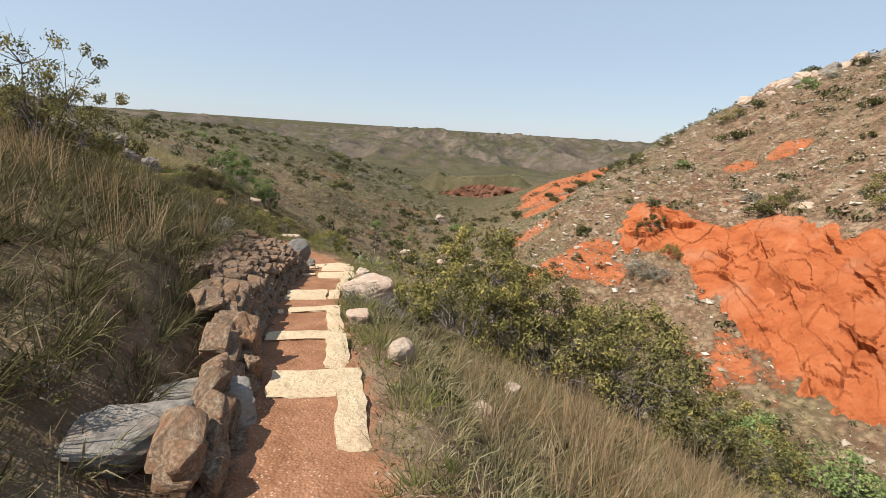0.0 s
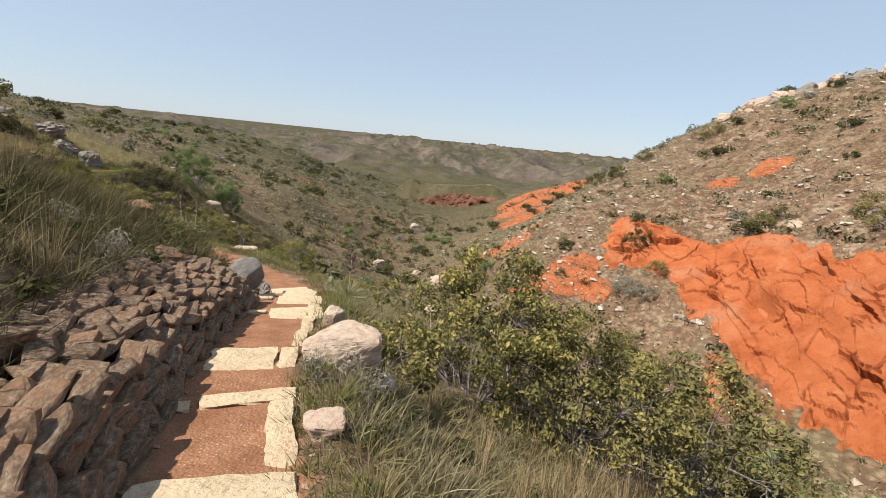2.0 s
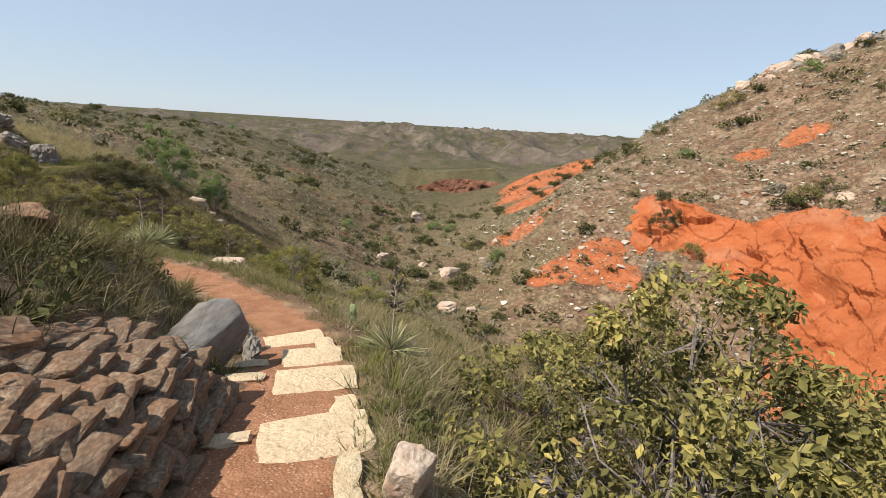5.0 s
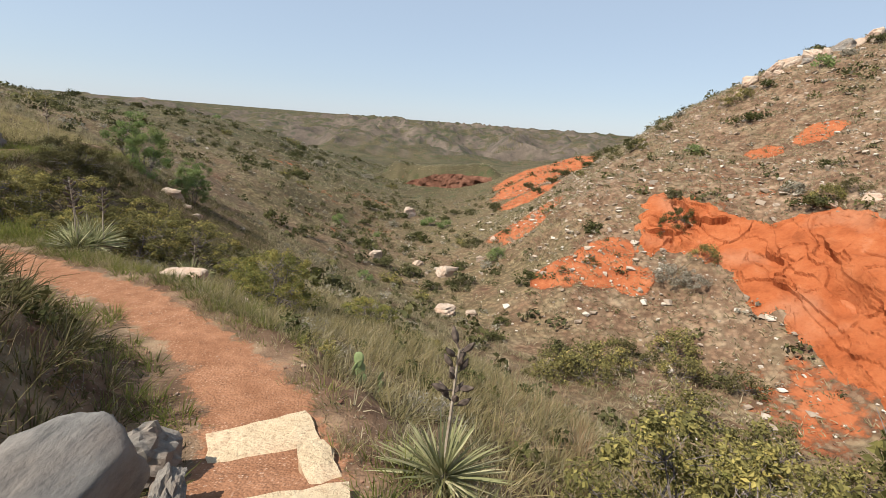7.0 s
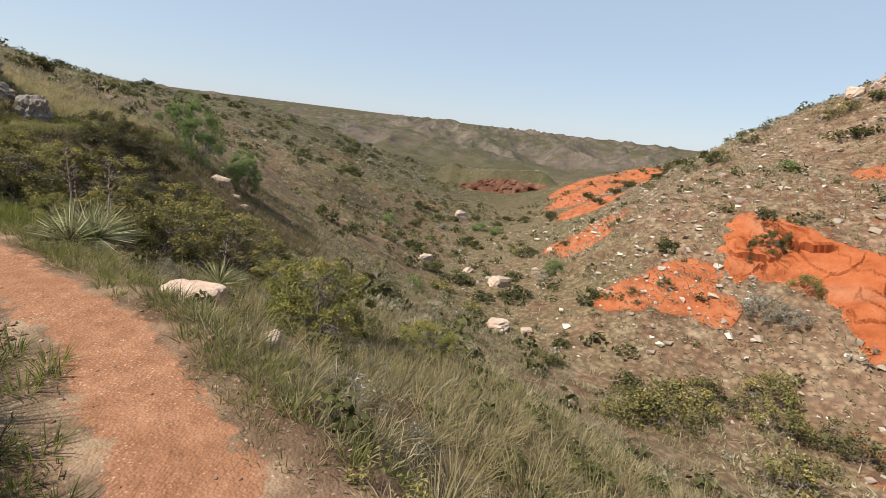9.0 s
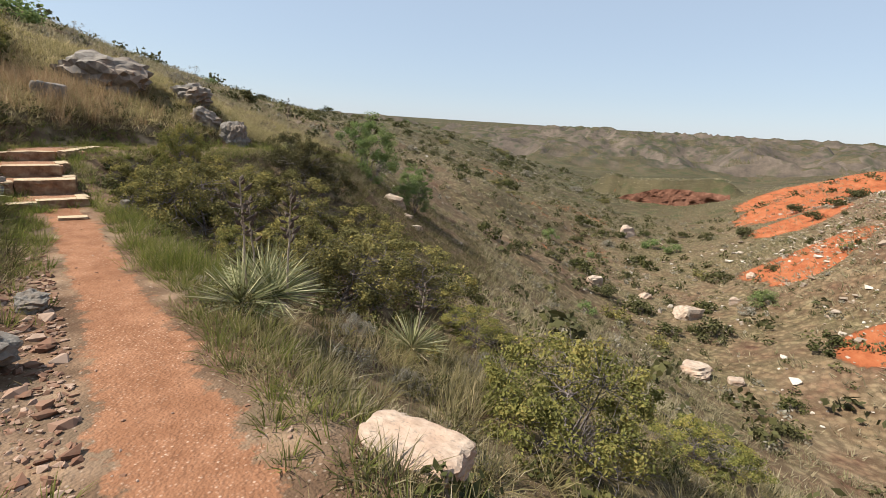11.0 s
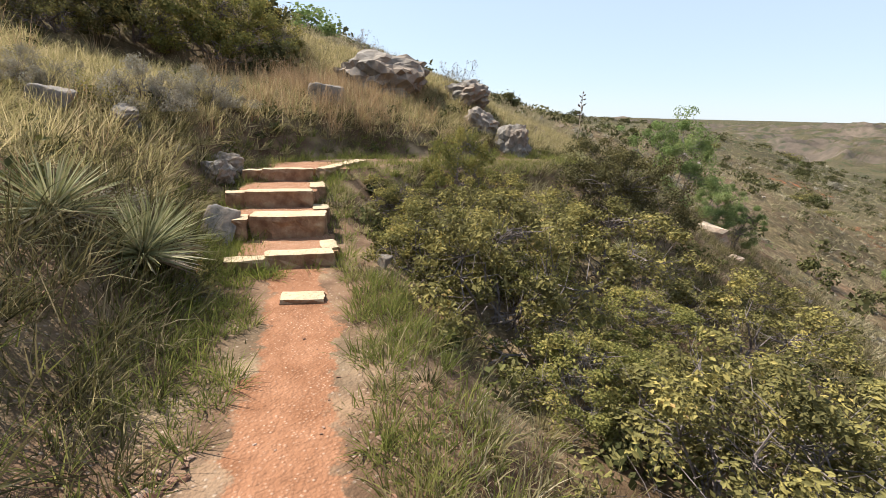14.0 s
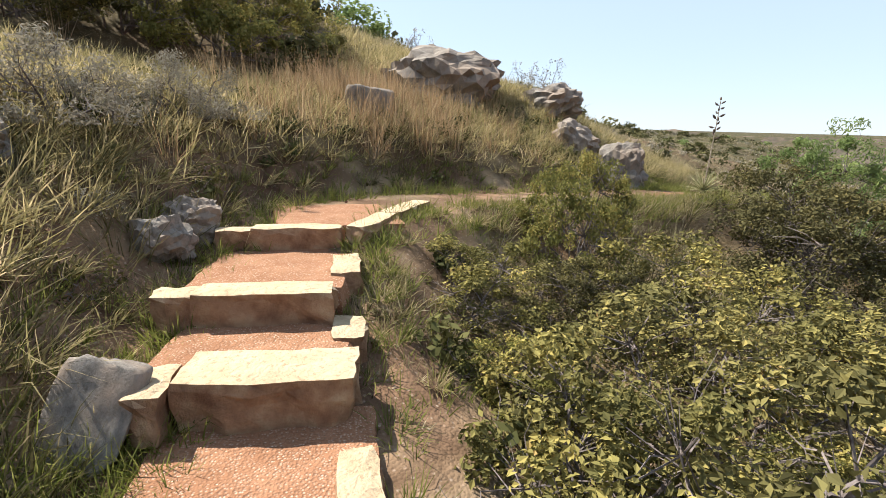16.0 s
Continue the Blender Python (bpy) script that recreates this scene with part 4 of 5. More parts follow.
for n, (x, y, size, turn, label) in enumerate([
        (-1.42, 6.62, (0.46, 0.30, 0.22), (0, 0, 10), "flat tan boulder on the bank"),
        (-1.60, 7.50, (0.30, 0.24, 0.24), (0, 10, 60), "grey rock on the grassy bank"),
        (-0.9, 4.75, (0.36, 0.26, 0.26), (0, 12, 60), "tan rock on the grassy bank"),
        (-3.2, 9.6, (0.5, 0.36, 0.34), (0, 12, 20), "tan rock on the grassy slope"),
        (0.12, 2.40, (0.46, 0.42, 0.17), (6, 8, 20), "broad flat slab rock on the wall"),
        (0.20, 2.84, (0.52, 0.40, 0.16), (10, 6, 35), "broad flat slab rock on the wall"),
        (0.20, 3.05, (0.28, 0.30, 0.34), (0, 0, 40), "tall banded stone at the wall's end"),
        (0.02, 3.72, (0.22, 0.24, 0.46), (0, 0, 10), "upright tan stone in the wall"),
        (0.22, 3.38, (0.16, 0.14, 0.24), (0, 0, 30), "small orange stone by the flags")]):
    put_rock("boulder", SLAB_ROCKS[n - 4] if n in (4, 5) else BOULDERS[n % 6], GREY_STONE if n in (4, 5) else WALL_STONE, x, y, size, turn, 0.0 if n in (4, 5) else 0.12, label)

# far boulders, in the draw and on the far hillside
far_rocks = [(2.9, 42.1, 1.9), (0.5, 46, 1.1), (-2.9, 44.2, 1.6), (2.0, 33.8, 1.5), (3.6, 33.4, 0.7), (-0.7, 71.5, 2.6), (17.1, 35.7, 1.2),
             (21.5, 26.1, 1.0), (21.3, 23.6, 0.6), (22.6, 31.8, 0.7), (23.4, 30.4, 0.9), (33.5, 53.8, 2.6), (34.0, 53.1, 1.5), (32.8, 53.2, 1.4), (33.0, 52.2, 1.1), (35.0, 51.6, 1.2), (36.4, 51.0, 1.3), (31.0, 52.6, 1.1), (34.6, 53.0, 2.4), (28.6, 52.4, 1.2), (26.6, 52.9, 1.0), (38.4, 50.2, 1.6), (40.6, 49.6, 1.5), (43.5, 49.0, 2.6), (31.8, 54, 2.0), (37.5, 50.7, 2.4),
             (39.3, 50.4, 2.8), (42, 49.8, 2.2), (30.0, 52.6, 1.6), (35.8, 52.2, 2.0), (-10.2, 27.6, 1.0), (-9.4, 27.0, 0.45), (-8.7, 26.4, 0.4), (4.4, 40, 0.8), (1.5, 39, 0.6), (5.6, 45, 1.0), (7.6, 50, 1.0)]
for n, (x, y, s) in enumerate(far_rocks):
    ridge = y > 48 and x > 28
    put_rock("hillside_boulder", (RIDGE if ridge else CANYON)[n % 5], GREY_STONE if ridge and n % 3 == 0 else PALE_STONE, x, y, (s * (0.8 if ridge else 1), s * 0.75, s * 0.6), (0, 8, 47 * n), 0.42 if ridge else 0.32,
             "tan ledge rock on the ridge" if ridge else "bleached white boulder on the canyon slope", group="boulders on the slopes")

# ---- dry stone wall above the trail, stone by stone ----
wall = tagged(new("dry_stone_wall"), "sloping dry stone wall of banded brown rocks along the trail", "wall")
wr = np.random.default_rng(21)


def wall_stones():
    line = resample(TRAIL, 0.05)
    keep = line[(line[:, 1] > 2.3) & (line[:, 1] < 8.4)]
    d = unit(np.gradient(keep[:, :2], axis=0))
    left = np.stack([-d[:, 1], d[:, 0]], 1)
    step = 0.0
    for course in range(12):
        i = int(wr.integers(0, 4))
        while i < len(keep) - 2:
            long = wr.choice([wr.uniform(0.12, 0.18), wr.uniform(0.18, 0.34)])
            y = keep[i, 1]
            top = 4 if y < 3.5 else 6 if y < 4.2 else 9 if y < 5 else 12
            thick = wr.uniform(0.05, 0.095)
            if course < top:
                off = 0.42 + 0.03 * course + 0.055 * max(0, course - 5) + wr.uniform(-0.035, 0.035)
                p = keep[i, :2] + left[i] * off
                z = keep[i, 2] + 0.01 + 0.062 * min(course, 6) + 0.034 * max(0, course - 6) + wr.uniform(-0.02, 0.02)
                ob = part("stone", WALL_SHAPES[int(wr.integers(0, 12))], WALL_STONE, wall)
                az = math.degrees(math.atan2(d[i, 1], d[i, 0]))
                ob.matrix_basis = pose(p[0], p[1], z, wr.uniform(-9, 12), wr.uniform(-16, 5), az + wr.uniform(-11, 10)) @ Matrix.Diagonal((long * 1.12, wr.uniform(0.12, 0.20), thick * 1.1, 1))
            i += max(2, int(long * 1.0 / 0.05))


wall_stones()

# ---- rubble, pebbles and scattered hillside stones ----
def scatter_stones(name, places, sizes, material, label, seed):
    r = np.random.default_rng(seed)
    shapes = [rock_mesh("chip", 700 + i, 9, 0, 0, 0.6) for i in range(6)]
    data = []
    for me in shapes:
        me.calc_loop_triangles()
        data.append((np.array([v.co[:] for v in me.vertices]), np.array([t.vertices[:] for t in me.loop_triangles])))
        bpy.data.meshes.remove(me)
    vs, fs, ts, at = [], [], [], 0
    for p, s in zip(places, sizes):
        v, f = data[int(r.integers(0, 6))]
        a = r.uniform(0, 6.28)
        c, sn = math.cos(a), math.sin(a)
        q = v * np.array([r.uniform(0.8, 1.4), r.uniform(0.7, 1.1), r.uniform(0.4, 0.75)]) * s
        q = q @ np.array([[c, sn, 0], [-sn, c, 0], [0, 0, 1]]) + p + np.array([0, 0, 0.12 * s])
        vs.append(q)
        fs.append(f + at)
        ts.append(np.full(len(q), r.random()))
        at += len(q)
    me = array_mesh(name, np.concatenate(vs), np.concatenate(fs), np.concatenate(ts))
    return tagged(link_mesh(name, me, material), label, "stones", kind="stuff")


def chip_material(name, a, b, c):
    k = Mat(name, 0.92, 0.2)
    k.colour(k.mix(k.math("MULTIPLY", k.ramp(k.noise(30, 4), [(0.4, rgb(0, 0, 0)), (0.7, rgb(1, 1, 1))]), 0.4), k.ramp(k.attr("tone").outputs["Fac"], [(0.0, a), (0.5, b), (1.0, c)]), (0.2, 0.14, 0.1)))
    return k.m


RUBBLE = chip_material("rubble_chip", (0.12, 0.058, 0.037), (0.22, 0.118, 0.076), (0.36, 0.26, 0.20))
WHITE_CHIP = chip_material("bleached_chip", (0.22, 0.165, 0.12), (0.36, 0.30, 0.24), (0.56, 0.51, 0.44))


def spots(n, x0, x1, y0, y1, r):
    x, y = r.uniform(x0, x1, n), r.uniform(y0, y1, n)
    return x, y


def on_ground(x, y, lift=0.0):
    return np.stack([x, y, height(x, y) + lift], 1)


sr = np.random.default_rng(5)
x, y = spots(5200, -15, 4, -1, 20, sr)
d, _, side, _ = near_trail(x, y)
want = ((d > 0.34) & (d < 1.8) & (sr.random(len(x)) < 0.30 + 0.35 * (fbm(x, y, 1.2, 3, 9) > 0.1))) | ((side > 0) & (d > 0.36) & (d < 2.0) & (x < -3.5) & (x > -7.4))
x, y = np.r_[x[want], sr.uniform(-7.8, -3.6, 6000)], np.r_[y[want], sr.uniform(12.2, 15.0, 6000)]
d, _, side, _ = near_trail(x, y)
want = (d > 0.33) & ((x > -3.6) | (side > 0)) & (d < 1.9 - 0.5 * sr.random(len(x)))
x, y = x[want], y[want]
scatter_stones("rubble", on_ground(x, y), sr.uniform(0.012, 0.05, len(x)) * np.where(sr.random(len(x)) < 0.07, 2.2, 1.0), RUBBLE, "loose reddish rubble beside the trail", 31)
x, y = spots(9000, -14, 2.5, -1, 18, sr)
d, _, _, _ = near_trail(x, y)
want = (d < 0.46) & (sr.random(len(x)) < 0.25 + 2.0 * d)
x, y = x[want], y[want]
scatter_stones("pebbles", on_ground(x, y), sr.uniform(0.006, 0.022, len(x)) * (1 + 0.8 * (near_trail(x, y)[0] > 0.3)), RUBBLE, "fine reddish gravel pebbles on the trail", 32)
x = np.r_[sr.uniform(8, 60, 14000), sr.uniform(-2, 14, 900), sr.uniform(-60, -2, 500)]
y = np.r_[sr.uniform(12, 75, 14000), sr.uniform(30, 70, 900), sr.uniform(20, 120, 500)]
zg = height(x, y)
want = (fbm(x, y, 7, 3, 11) > -0.25) & (bank_mask(x, y) < 0.4) & ((zg > -7.5) | (sr.random(len(x)) < 0.5))
x, y = x[want], y[want]
size = 0.05 + 0.42 * sr.random(len(x)) ** 8 + 0.10 * sr.random(len(x))
scatter_stones("hillside_stones", on_ground(x, y), size, WHITE_CHIP, "bleached white stones strewn over the far hillside", 33)

# ---- yuccas ----
POD_MESH = array_mesh("seed_pod", *tube([(0, 0, 0), (0.025, 0, 0.004), (0.042, 0, 0.012), (0.066, 0, 0.024), (0.094, 0, 0.044)], [0.003, 0.004, 0.015, 0.017, 0.004], 6))


def make_yucca(seed, radius, heads, stalks, label):
    r = np.random.default_rng(seed)
    root = new("yucca")
    live, dead = [], []
    for hx, hy in heads:
        n = 190
        az, el = r.uniform(0, 2 * np.pi, n), np.arcsin(r.uniform(-0.08, 1, n))
        way = np.stack([np.cos(az) * np.cos(el), np.sin(az) * np.cos(el), np.sin(el)], 1)
        base = np.array([hx, hy, 0.10]) + way * 0.04
        live.append(blades(base, way, radius * r.uniform(0.75, 1.1, n), np.full(n, 0.016), 0.10 * np.ones(n), 3, r))
        n = 60
        az = r.uniform(0, 2 * np.pi, n)
        way = np.stack([np.cos(az), np.sin(az), r.uniform(-0.25, 0.12, n)], 1)
        dead.append(blades(np.array([hx, hy, 0.09]) + way * 0.03, unit(way), radius * r.uniform(0.5, 0.85, n), np.full(n, 0.018), 0.08 * np.ones(n), 3, r))
    for name, chunks, mat, lab in (("rosette", live, YUCCA_LEAF, "stiff grey-green blades"), ("dry_skirt", dead, YUCCA_DEAD, "dry bleached blades")):
        vs, fs, ts, at = [], [], [], 0
        for v, f, tone in chunks:
            vs.append(v); fs.append(f + at); ts.append(tone); at += len(v)
        part(name, array_mesh("yucca_" + name, np.concatenate(vs), np.concatenate(fs), np.concatenate(ts)), mat, root, lab)["kind"] = "stuff"
    for sx, sy, tall, lx in stalks:
        pts = np.stack([np.linspace(sx, sx + lx, 7), np.full(7, sy) + r.normal(0, 0.006, 7), np.linspace(0.02, tall, 7)], 1)
        stalk = part("flower_stalk", array_mesh("flower_stalk", *tube(pts, np.linspace(0.011, 0.006, 7), 6)), STALK, root, "dry upright stalk")
        for k in range(15):
            u = 0.62 + 0.38 * k / 14
            ob = part("seed_pod", POD_MESH, POD, stalk)
            ob.matrix_basis = pose(sx + lx * u, sy, tall * u, 0, 0, 137 * k) @ pose(0, 0, 0, 0, r.uniform(-30, 15), 0) @ Matrix.Scale(r.uniform(0.8, 1.2), 4)
    return tagged(root, label, "yucca")


place(make_yucca(1, 0.50, [(0, 0), (0.10, 0.28), (-0.12, 0.42)], [(0.02, 0.05, 1.12, -0.02), (0.22, 0.30, 0.95, 0.06), (-0.1, 0.3, 0.9, -0.05)], "big spiky yucca with dry seed stalks beside the trail"), -5.2, 14.62, 0, 1.0, first=True)
place(make_yucca(2, 0.5, [(0, 0)], [(0.03, 0.02, 0.85, 0.10)], "yucca with one dry stalk below the trail"), -4.38, 16.32, 0, 1.0, first=True)
place(make_yucca(3, 0.46, [(0, 0)], [], "yucca clump above the trail"), -9.75, 14.45, 0, 1.0, first=True)
place(make_yucca(4, 0.46, [(0, 0), (0.3, -0.12)], [], "yucca clump beside the stairs"), -9.85, 14.98, 0, 1.0, first=True)
place(make_yucca(5, 0.34, [(0, 0)], [(0, 0.02, 0.78, 0.03)], "small yucca with a dark seed stalk at the path's end"), -0.06, 9.55, 0, 1.0, first=True)
place(make_yucca(6, 0.4, [(0, 0)], [(0, 0, 1.6, 0.05)], "yucca with a tall thin stalk on the slope"), -12.4, 24.3, 0, 1.0, first=True)
place(make_yucca(7, 0.36, [(0, 0)], [], "small yucca on the grassy slope"), -9.2, 21.0, 0, 1.0, first=True)

# ---- prickly pear ----
def make_cactus(seed):
    r = np.random.default_rng(seed)
    root = new("prickly_pear")
    spot = np.array([0.0, 0.0, 0.05])
    for k in range(4):
        w, h = r.uniform(0.05, 0.065), r.uniform(0.075, 0.10)
        bm = bmesh.new()
        bmesh.ops.create_uvsphere(bm, u_segments=10, v_segments=7, radius=1.0)
        for v in bm.verts:
            v.co = Vector((v.co.x * w * (1 + 0.25 * v.co.z), v.co.y * 0.012, v.co.z * h))
        me = bpy.data.meshes.new("pad")
        bm.to_mesh(me)
        bm.free()
        me.polygons.foreach_set("use_smooth", [True] * len(me.polygons))
        ob = part("pad", me, PAD, root)
        ob.matrix_basis = Matrix.Translation(spot) @ pose(0, 0, 0, r.uniform(-14, 14), r.uniform(-18, 18), r.uniform(-50, 50))
        spot = spot + np.array([r.uniform(-0.05, 0.06), r.uniform(-0.02, 0.02), 0.12 if k < 2 else -0.1])
    return tagged(root, "small prickly pear cactus in dry grass", "cactus")


pad = Mat("cactus_pad", 0.55, 0.3)
pad.colour(pad.ramp(pad.noise(18, 4), [(0.3, (0.13, 0.18, 0.07)), (0.7, (0.24, 0.28, 0.13))]))
PAD = pad.m
place(make_cactus(1), -0.62, 11.12, 20, 0.8, first=True, sink=0.0)
place(make_cactus(2), -0.48, 11.3, 70, 0.7, first=True, sink=0.0)

# ---- shrubs and small trees ----
near_a = make_shrub("shrub", 11, 2.0, 1.5, 10500, 0.042, LEAF_GREEN, "dense green shrub with grey twigs", 14, 0.1, clumps=110)
near_b = make_shrub("shrub", 12, 1.8, 1.15, 9000, 0.040, LEAF_GREEN, "spreading green shrub on the slope", 17, 0.3, clumps=110)
near_c = make_shrub("shrub", 13, 1.8, 1.2, 13000, 0.038, LEAF_YELLOW, "yellow-green shrub with fine twigs", 14, 0.1, clumps=130)
near_d = make_shrub("shrub", 14, 2.3, 1.6, 14000, 0.042, LEAF_DARK, "dark rounded shrub on the slope", 14, 0.0, clumps=120)
NEAR = [
    # variant, x, y, turn, scale, tall
    (near_a, 1.8, 8.1, 0, 1.42, 1.06), (near_a, 1.75, 10, 130, 1.01, 0.9), (near_a, 4.5, 7.9, 220, 1.66, 1.0),
    (near_a, 3.1, 7.9, 75, 1.33, 1.02), (near_b, 7.4, 9.2, 10, 1.5, 0.9), (near_b, 6.2, 11.2, 60, 1.95, 0.81), (near_c, 3.2, 11.6, 30, 0.9, 0.8),
    (near_b, -5.85, 17.15, 0, 1.2, 0.84), (near_a, -6.45, 16.85, 70, 0.98, 0.75), (near_c, -7.5, 16.95, 160, 0.675, 0.76), (near_d, -6.7, 18.1, 250, 0.65, 0.7),
    (near_b, -8.5, 17.35, 310, 1.2, 0.945), (near_a, -9.5, 18.1, 200, 0.98, 0.75), (near_c, -8, 18.8, 120, 0.765, 0.6), (near_c, -7.3, 17.7, 330, 0.54, 0.72), (near_d, -10.7, 18.7, 20, 0.5, 0.8), (near_c, -10.2, 17.5, 90, 0.495, 0.76), (near_b, -9.35, 17.15, 190, 0.9, 0.855),
    (near_c, -8.9, 18.3, 40, 0.63, 0.76), (near_a, -10, 19.3, 160, 0.98, 0.75), (near_b, -8.9, 19.8, 280, 1.35, 0.765), (near_b, -11, 17.9, 220, 0.75, 0.72), (near_a, -7.3, 20.3, 100, 1.12, 0.7), (near_b, -5.6, 18.6, 30, 1.35, 0.72),
    (near_c, -2.55, 15.4, 0, 1.0, 1.02), (near_c, -1.2, 17, 80, 0.72, 0.64), (near_c, -4.1, 17.9, 200, 0.765, 0.68), (near_c, -11.3, 19.4, 40, 0.765, 1.4),
    (near_d, -9.9, 21.8, 0, 1.0, 1.0), (near_d, -10.5, 22.2, 140, 0.95, 1.0), (near_a, -17.5, 16.3, 60, 1.5, 0.95), (near_c, -17.3, 17.8, 160, 1.6, 0.95), (near_a, -18.2, 19.0, 250, 1.2, 0.9), (near_a, -18.2, 14.9, 20, 1.4, 0.95), (near_b, -16.9, 15.2, 200, 1.2, 0.9), (near_d, 16.2, 35.3, 0, 1.1, 1.3)]
seen = set()
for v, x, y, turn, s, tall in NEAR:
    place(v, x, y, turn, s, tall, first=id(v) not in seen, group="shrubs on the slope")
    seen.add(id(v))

airy = make_shrub("mesquite_tree", 15, 2.4, 2.6, 9000, 0.08, LEAF_BRIGHT, "feathery bright green mesquite tree", 7, 0.2, 0.28, 80)
place(airy, -11.6, 28.2, 0, 1.15, 1.1, first=True)
place(airy, -10.2, 29.4, 90, 0.8, 0.9)
place(airy, -12.4, 34.2, 200, 0.95, 0.9)
tagged(airy, category="tree")
airy2 = make_shrub("mesquite_tree", 16, 3.0, 2.0, 11000, 0.06, LEAF_GREEN, "open mesquite with bare twigs on the bank", 12, 0.25, 0.4, 130)
place(airy2, -4.25, 7.0, 120, 0.78, 1.2, first=True)
place(airy2, -5.9, 6.9, 90, 0.85, 0.9)
tagged(airy2, category="tree")
bare = make_shrub("twiggy_shrub", 17, 1.1, 1.0, 500, 0.04, LEAF_GREY, "nearly bare grey shrub on the skyline", 10, 0.6, 0.5, 60)
place(bare, -15.4, 23.4, 0, 1.0, 1.0, first=True)
place(bare, -21.3, 24.2, 90, 1.1, 1.0)
place(bare, -16.2, 23.6, 140, 0.8, 1.0)
sage = make_shrub("sagebrush", 18, 1.2, 0.6, 6000, 0.034, LEAF_GREY, "silvery grey sagebrush in dry grass", 14, 0.1, 0.3, 70)
for n, (x, y, s) in enumerate([(-12.9, 15.6, 1.1), (-13.6, 16.5, 1.0), (-12.9, 14.6, 0.8), (-5.0, 16.0, 0.5), (-3.6, 16.6, 0.55), (-5.9, 15.7, 0.5), (-3.9, 15.1, 0.4)]):
    place(sage, x, y, 50 * n, s, 1.0, first=n == 0, group="sagebrush")

# knee-high herbs along the trail
forbs = [make_shrub("low_herb", 50 + i, 0.55, 0.30, 480, 0.034, m, lab, 7, 0.1, nar, 21, 3) for i, (m, lab, nar) in enumerate((
    (LEAF_DARK, "low dark herb in dry grass", 0.4), (LEAF_GREEN, "low green herb in dry grass", 0.45), (LEAF_GREY, "low grey herb in dry grass", 0.3)))]
fr = np.random.default_rng(88)
used, count = set(), 0
while count < 110:
    x, y = fr.uniform(-15, 5), fr.uniform(0, 21)
    d, _, side, _ = near_trail(np.array([x]), np.array([y]))
    if d[0] < 0.62 or d[0] > 5 or (side[0] > 0 and 2 < y < 8.6 and d[0] < 1.05 and x > -2.5) or fr.random() < 0.25 * d[0] - 0.4:
        continue
    k = int(fr.choice(3, p=(0.45, 0.3, 0.25)))
    place(forbs[k], x, y, fr.uniform(0, 360), fr.uniform(0.5, 1.25), fr.uniform(0.8, 1.25), first=k not in used, group="low herbs")
    used.add(k)
    count += 1

# bushes dotted over the hills
dot = [make_shrub("hill_bush", 30 + i, 1.3, 0.72, 620, 0.10, m, lab, 5, 0.0, 0.75, 12, 3) for i, (m, lab) in enumerate((
    (LEAF_FAR, "low dark bush on the hillside"), (LEAF_FAR, "low green bush on the hillside"), (LEAF_GREEN, "rounded juniper-green bush on the slope"), (LEAF_GREY, "low grey bush on the hillside"), (LEAF_BRIGHT, "bright green bush on the slope")))]
hr = np.random.default_rng(77)
fixed = [(22.7, 32.2, 1.5, 1), (23.6, 31.8, 1.2, 0), (29.6, 51.4, 1.7, 1), (28.6, 52, 1.2, 1), (24, 53.7, 1.3, 0), (20, 50.2, 1.4, 1), (18.4, 51, 1.2, 0), (10.9, 34.6, 0.7, 0), (9.2, 34.4, 0.6, 0),
         (16.5, 32.3, 1.3, 1), (15.4, 31, 1.2, 3), (14.4, 31.8, 1.6, 3), (6.7, 43, 1.4, 4), (-7.9, 57.3, 1.5, 4), (8.7, 26, 1.6, 1), (7.3, 25, 1.6, 1), (6.0, 24.4, 1.4, 1), (10.2, 26.8, 1.3, 0), (12.6, 27.2, 1.5, 1),
         (11.8, 25.2, 1.4, 1), (13.8, 24.4, 1.3, 0), (9.9, 21.6, 1.5, 1), (11.6, 19.8, 1.6, 1), (13.2, 18.0, 1.6, 1), (12.6, 15.4, 1.8, 4), (14.4, 13.6, 1.8, 4), (10.8, 13.2, 1.6, 1), (24.5, 25.5, 1.6, 1), (25.6, 27.4, 1.6, 1)]
mids = {k: make_shrub("hill_bush", 40 + k, 1.3, 0.8, 1700, 0.05, m, lab, 8, 0.0, 0.7, 34, 3) for k, m, lab in (
    (0, LEAF_DARK, "dark rounded bush in the draw"), (1, LEAF_GREEN, "green bush in the draw"), (3, LEAF_GREY, "grey bush on red clay"), (4, LEAF_BRIGHT, "bright green bush in the draw"))}
placed = 0
for x, y, s, k in fixed:
    place(mids[k], x, y, 40 * placed, s * (1.3 if y < 30 else 1.1), 1.0, first=mids[k].matrix_basis.translation.length == 0, group="hill bushes")
    placed += 1
while placed < 270:
    k = placed
    if k < 110:
        x, y = hr.uniform(8, 58), hr.uniform(14, 75)
    elif k < 150:
        x, y = hr.uniform(-6, 10), hr.uniform(22, 75)
    elif k < 250:
        x, y = hr.uniform(-62, -4), hr.uniform(22, 150)
    else:
        x, y = hr.uniform(-25, -14), hr.uniform(2, 24)
    if bank_mask(np.array([x]), np.array([y]))[0] > 0.2 or math.hypot(x, y - 10) < 12 or near_trail(np.array([x]), np.array([y]))[0][0] < 3:
        continue
    v = dot[int(hr.choice(5, p=(0.34, 0.36, 0.1, 0.12, 0.08)))]
    place(v, x, y, hr.uniform(0, 360), hr.uniform(0.65, 1.7) * (1 + max(0, y - 60) * 0.006), hr.uniform(0.75, 1.05), first=v.matrix_basis.translation.length == 0, group="hill bushes")
    placed += 1

# ---- grasses ----
gr = np.random.default_rng(9)


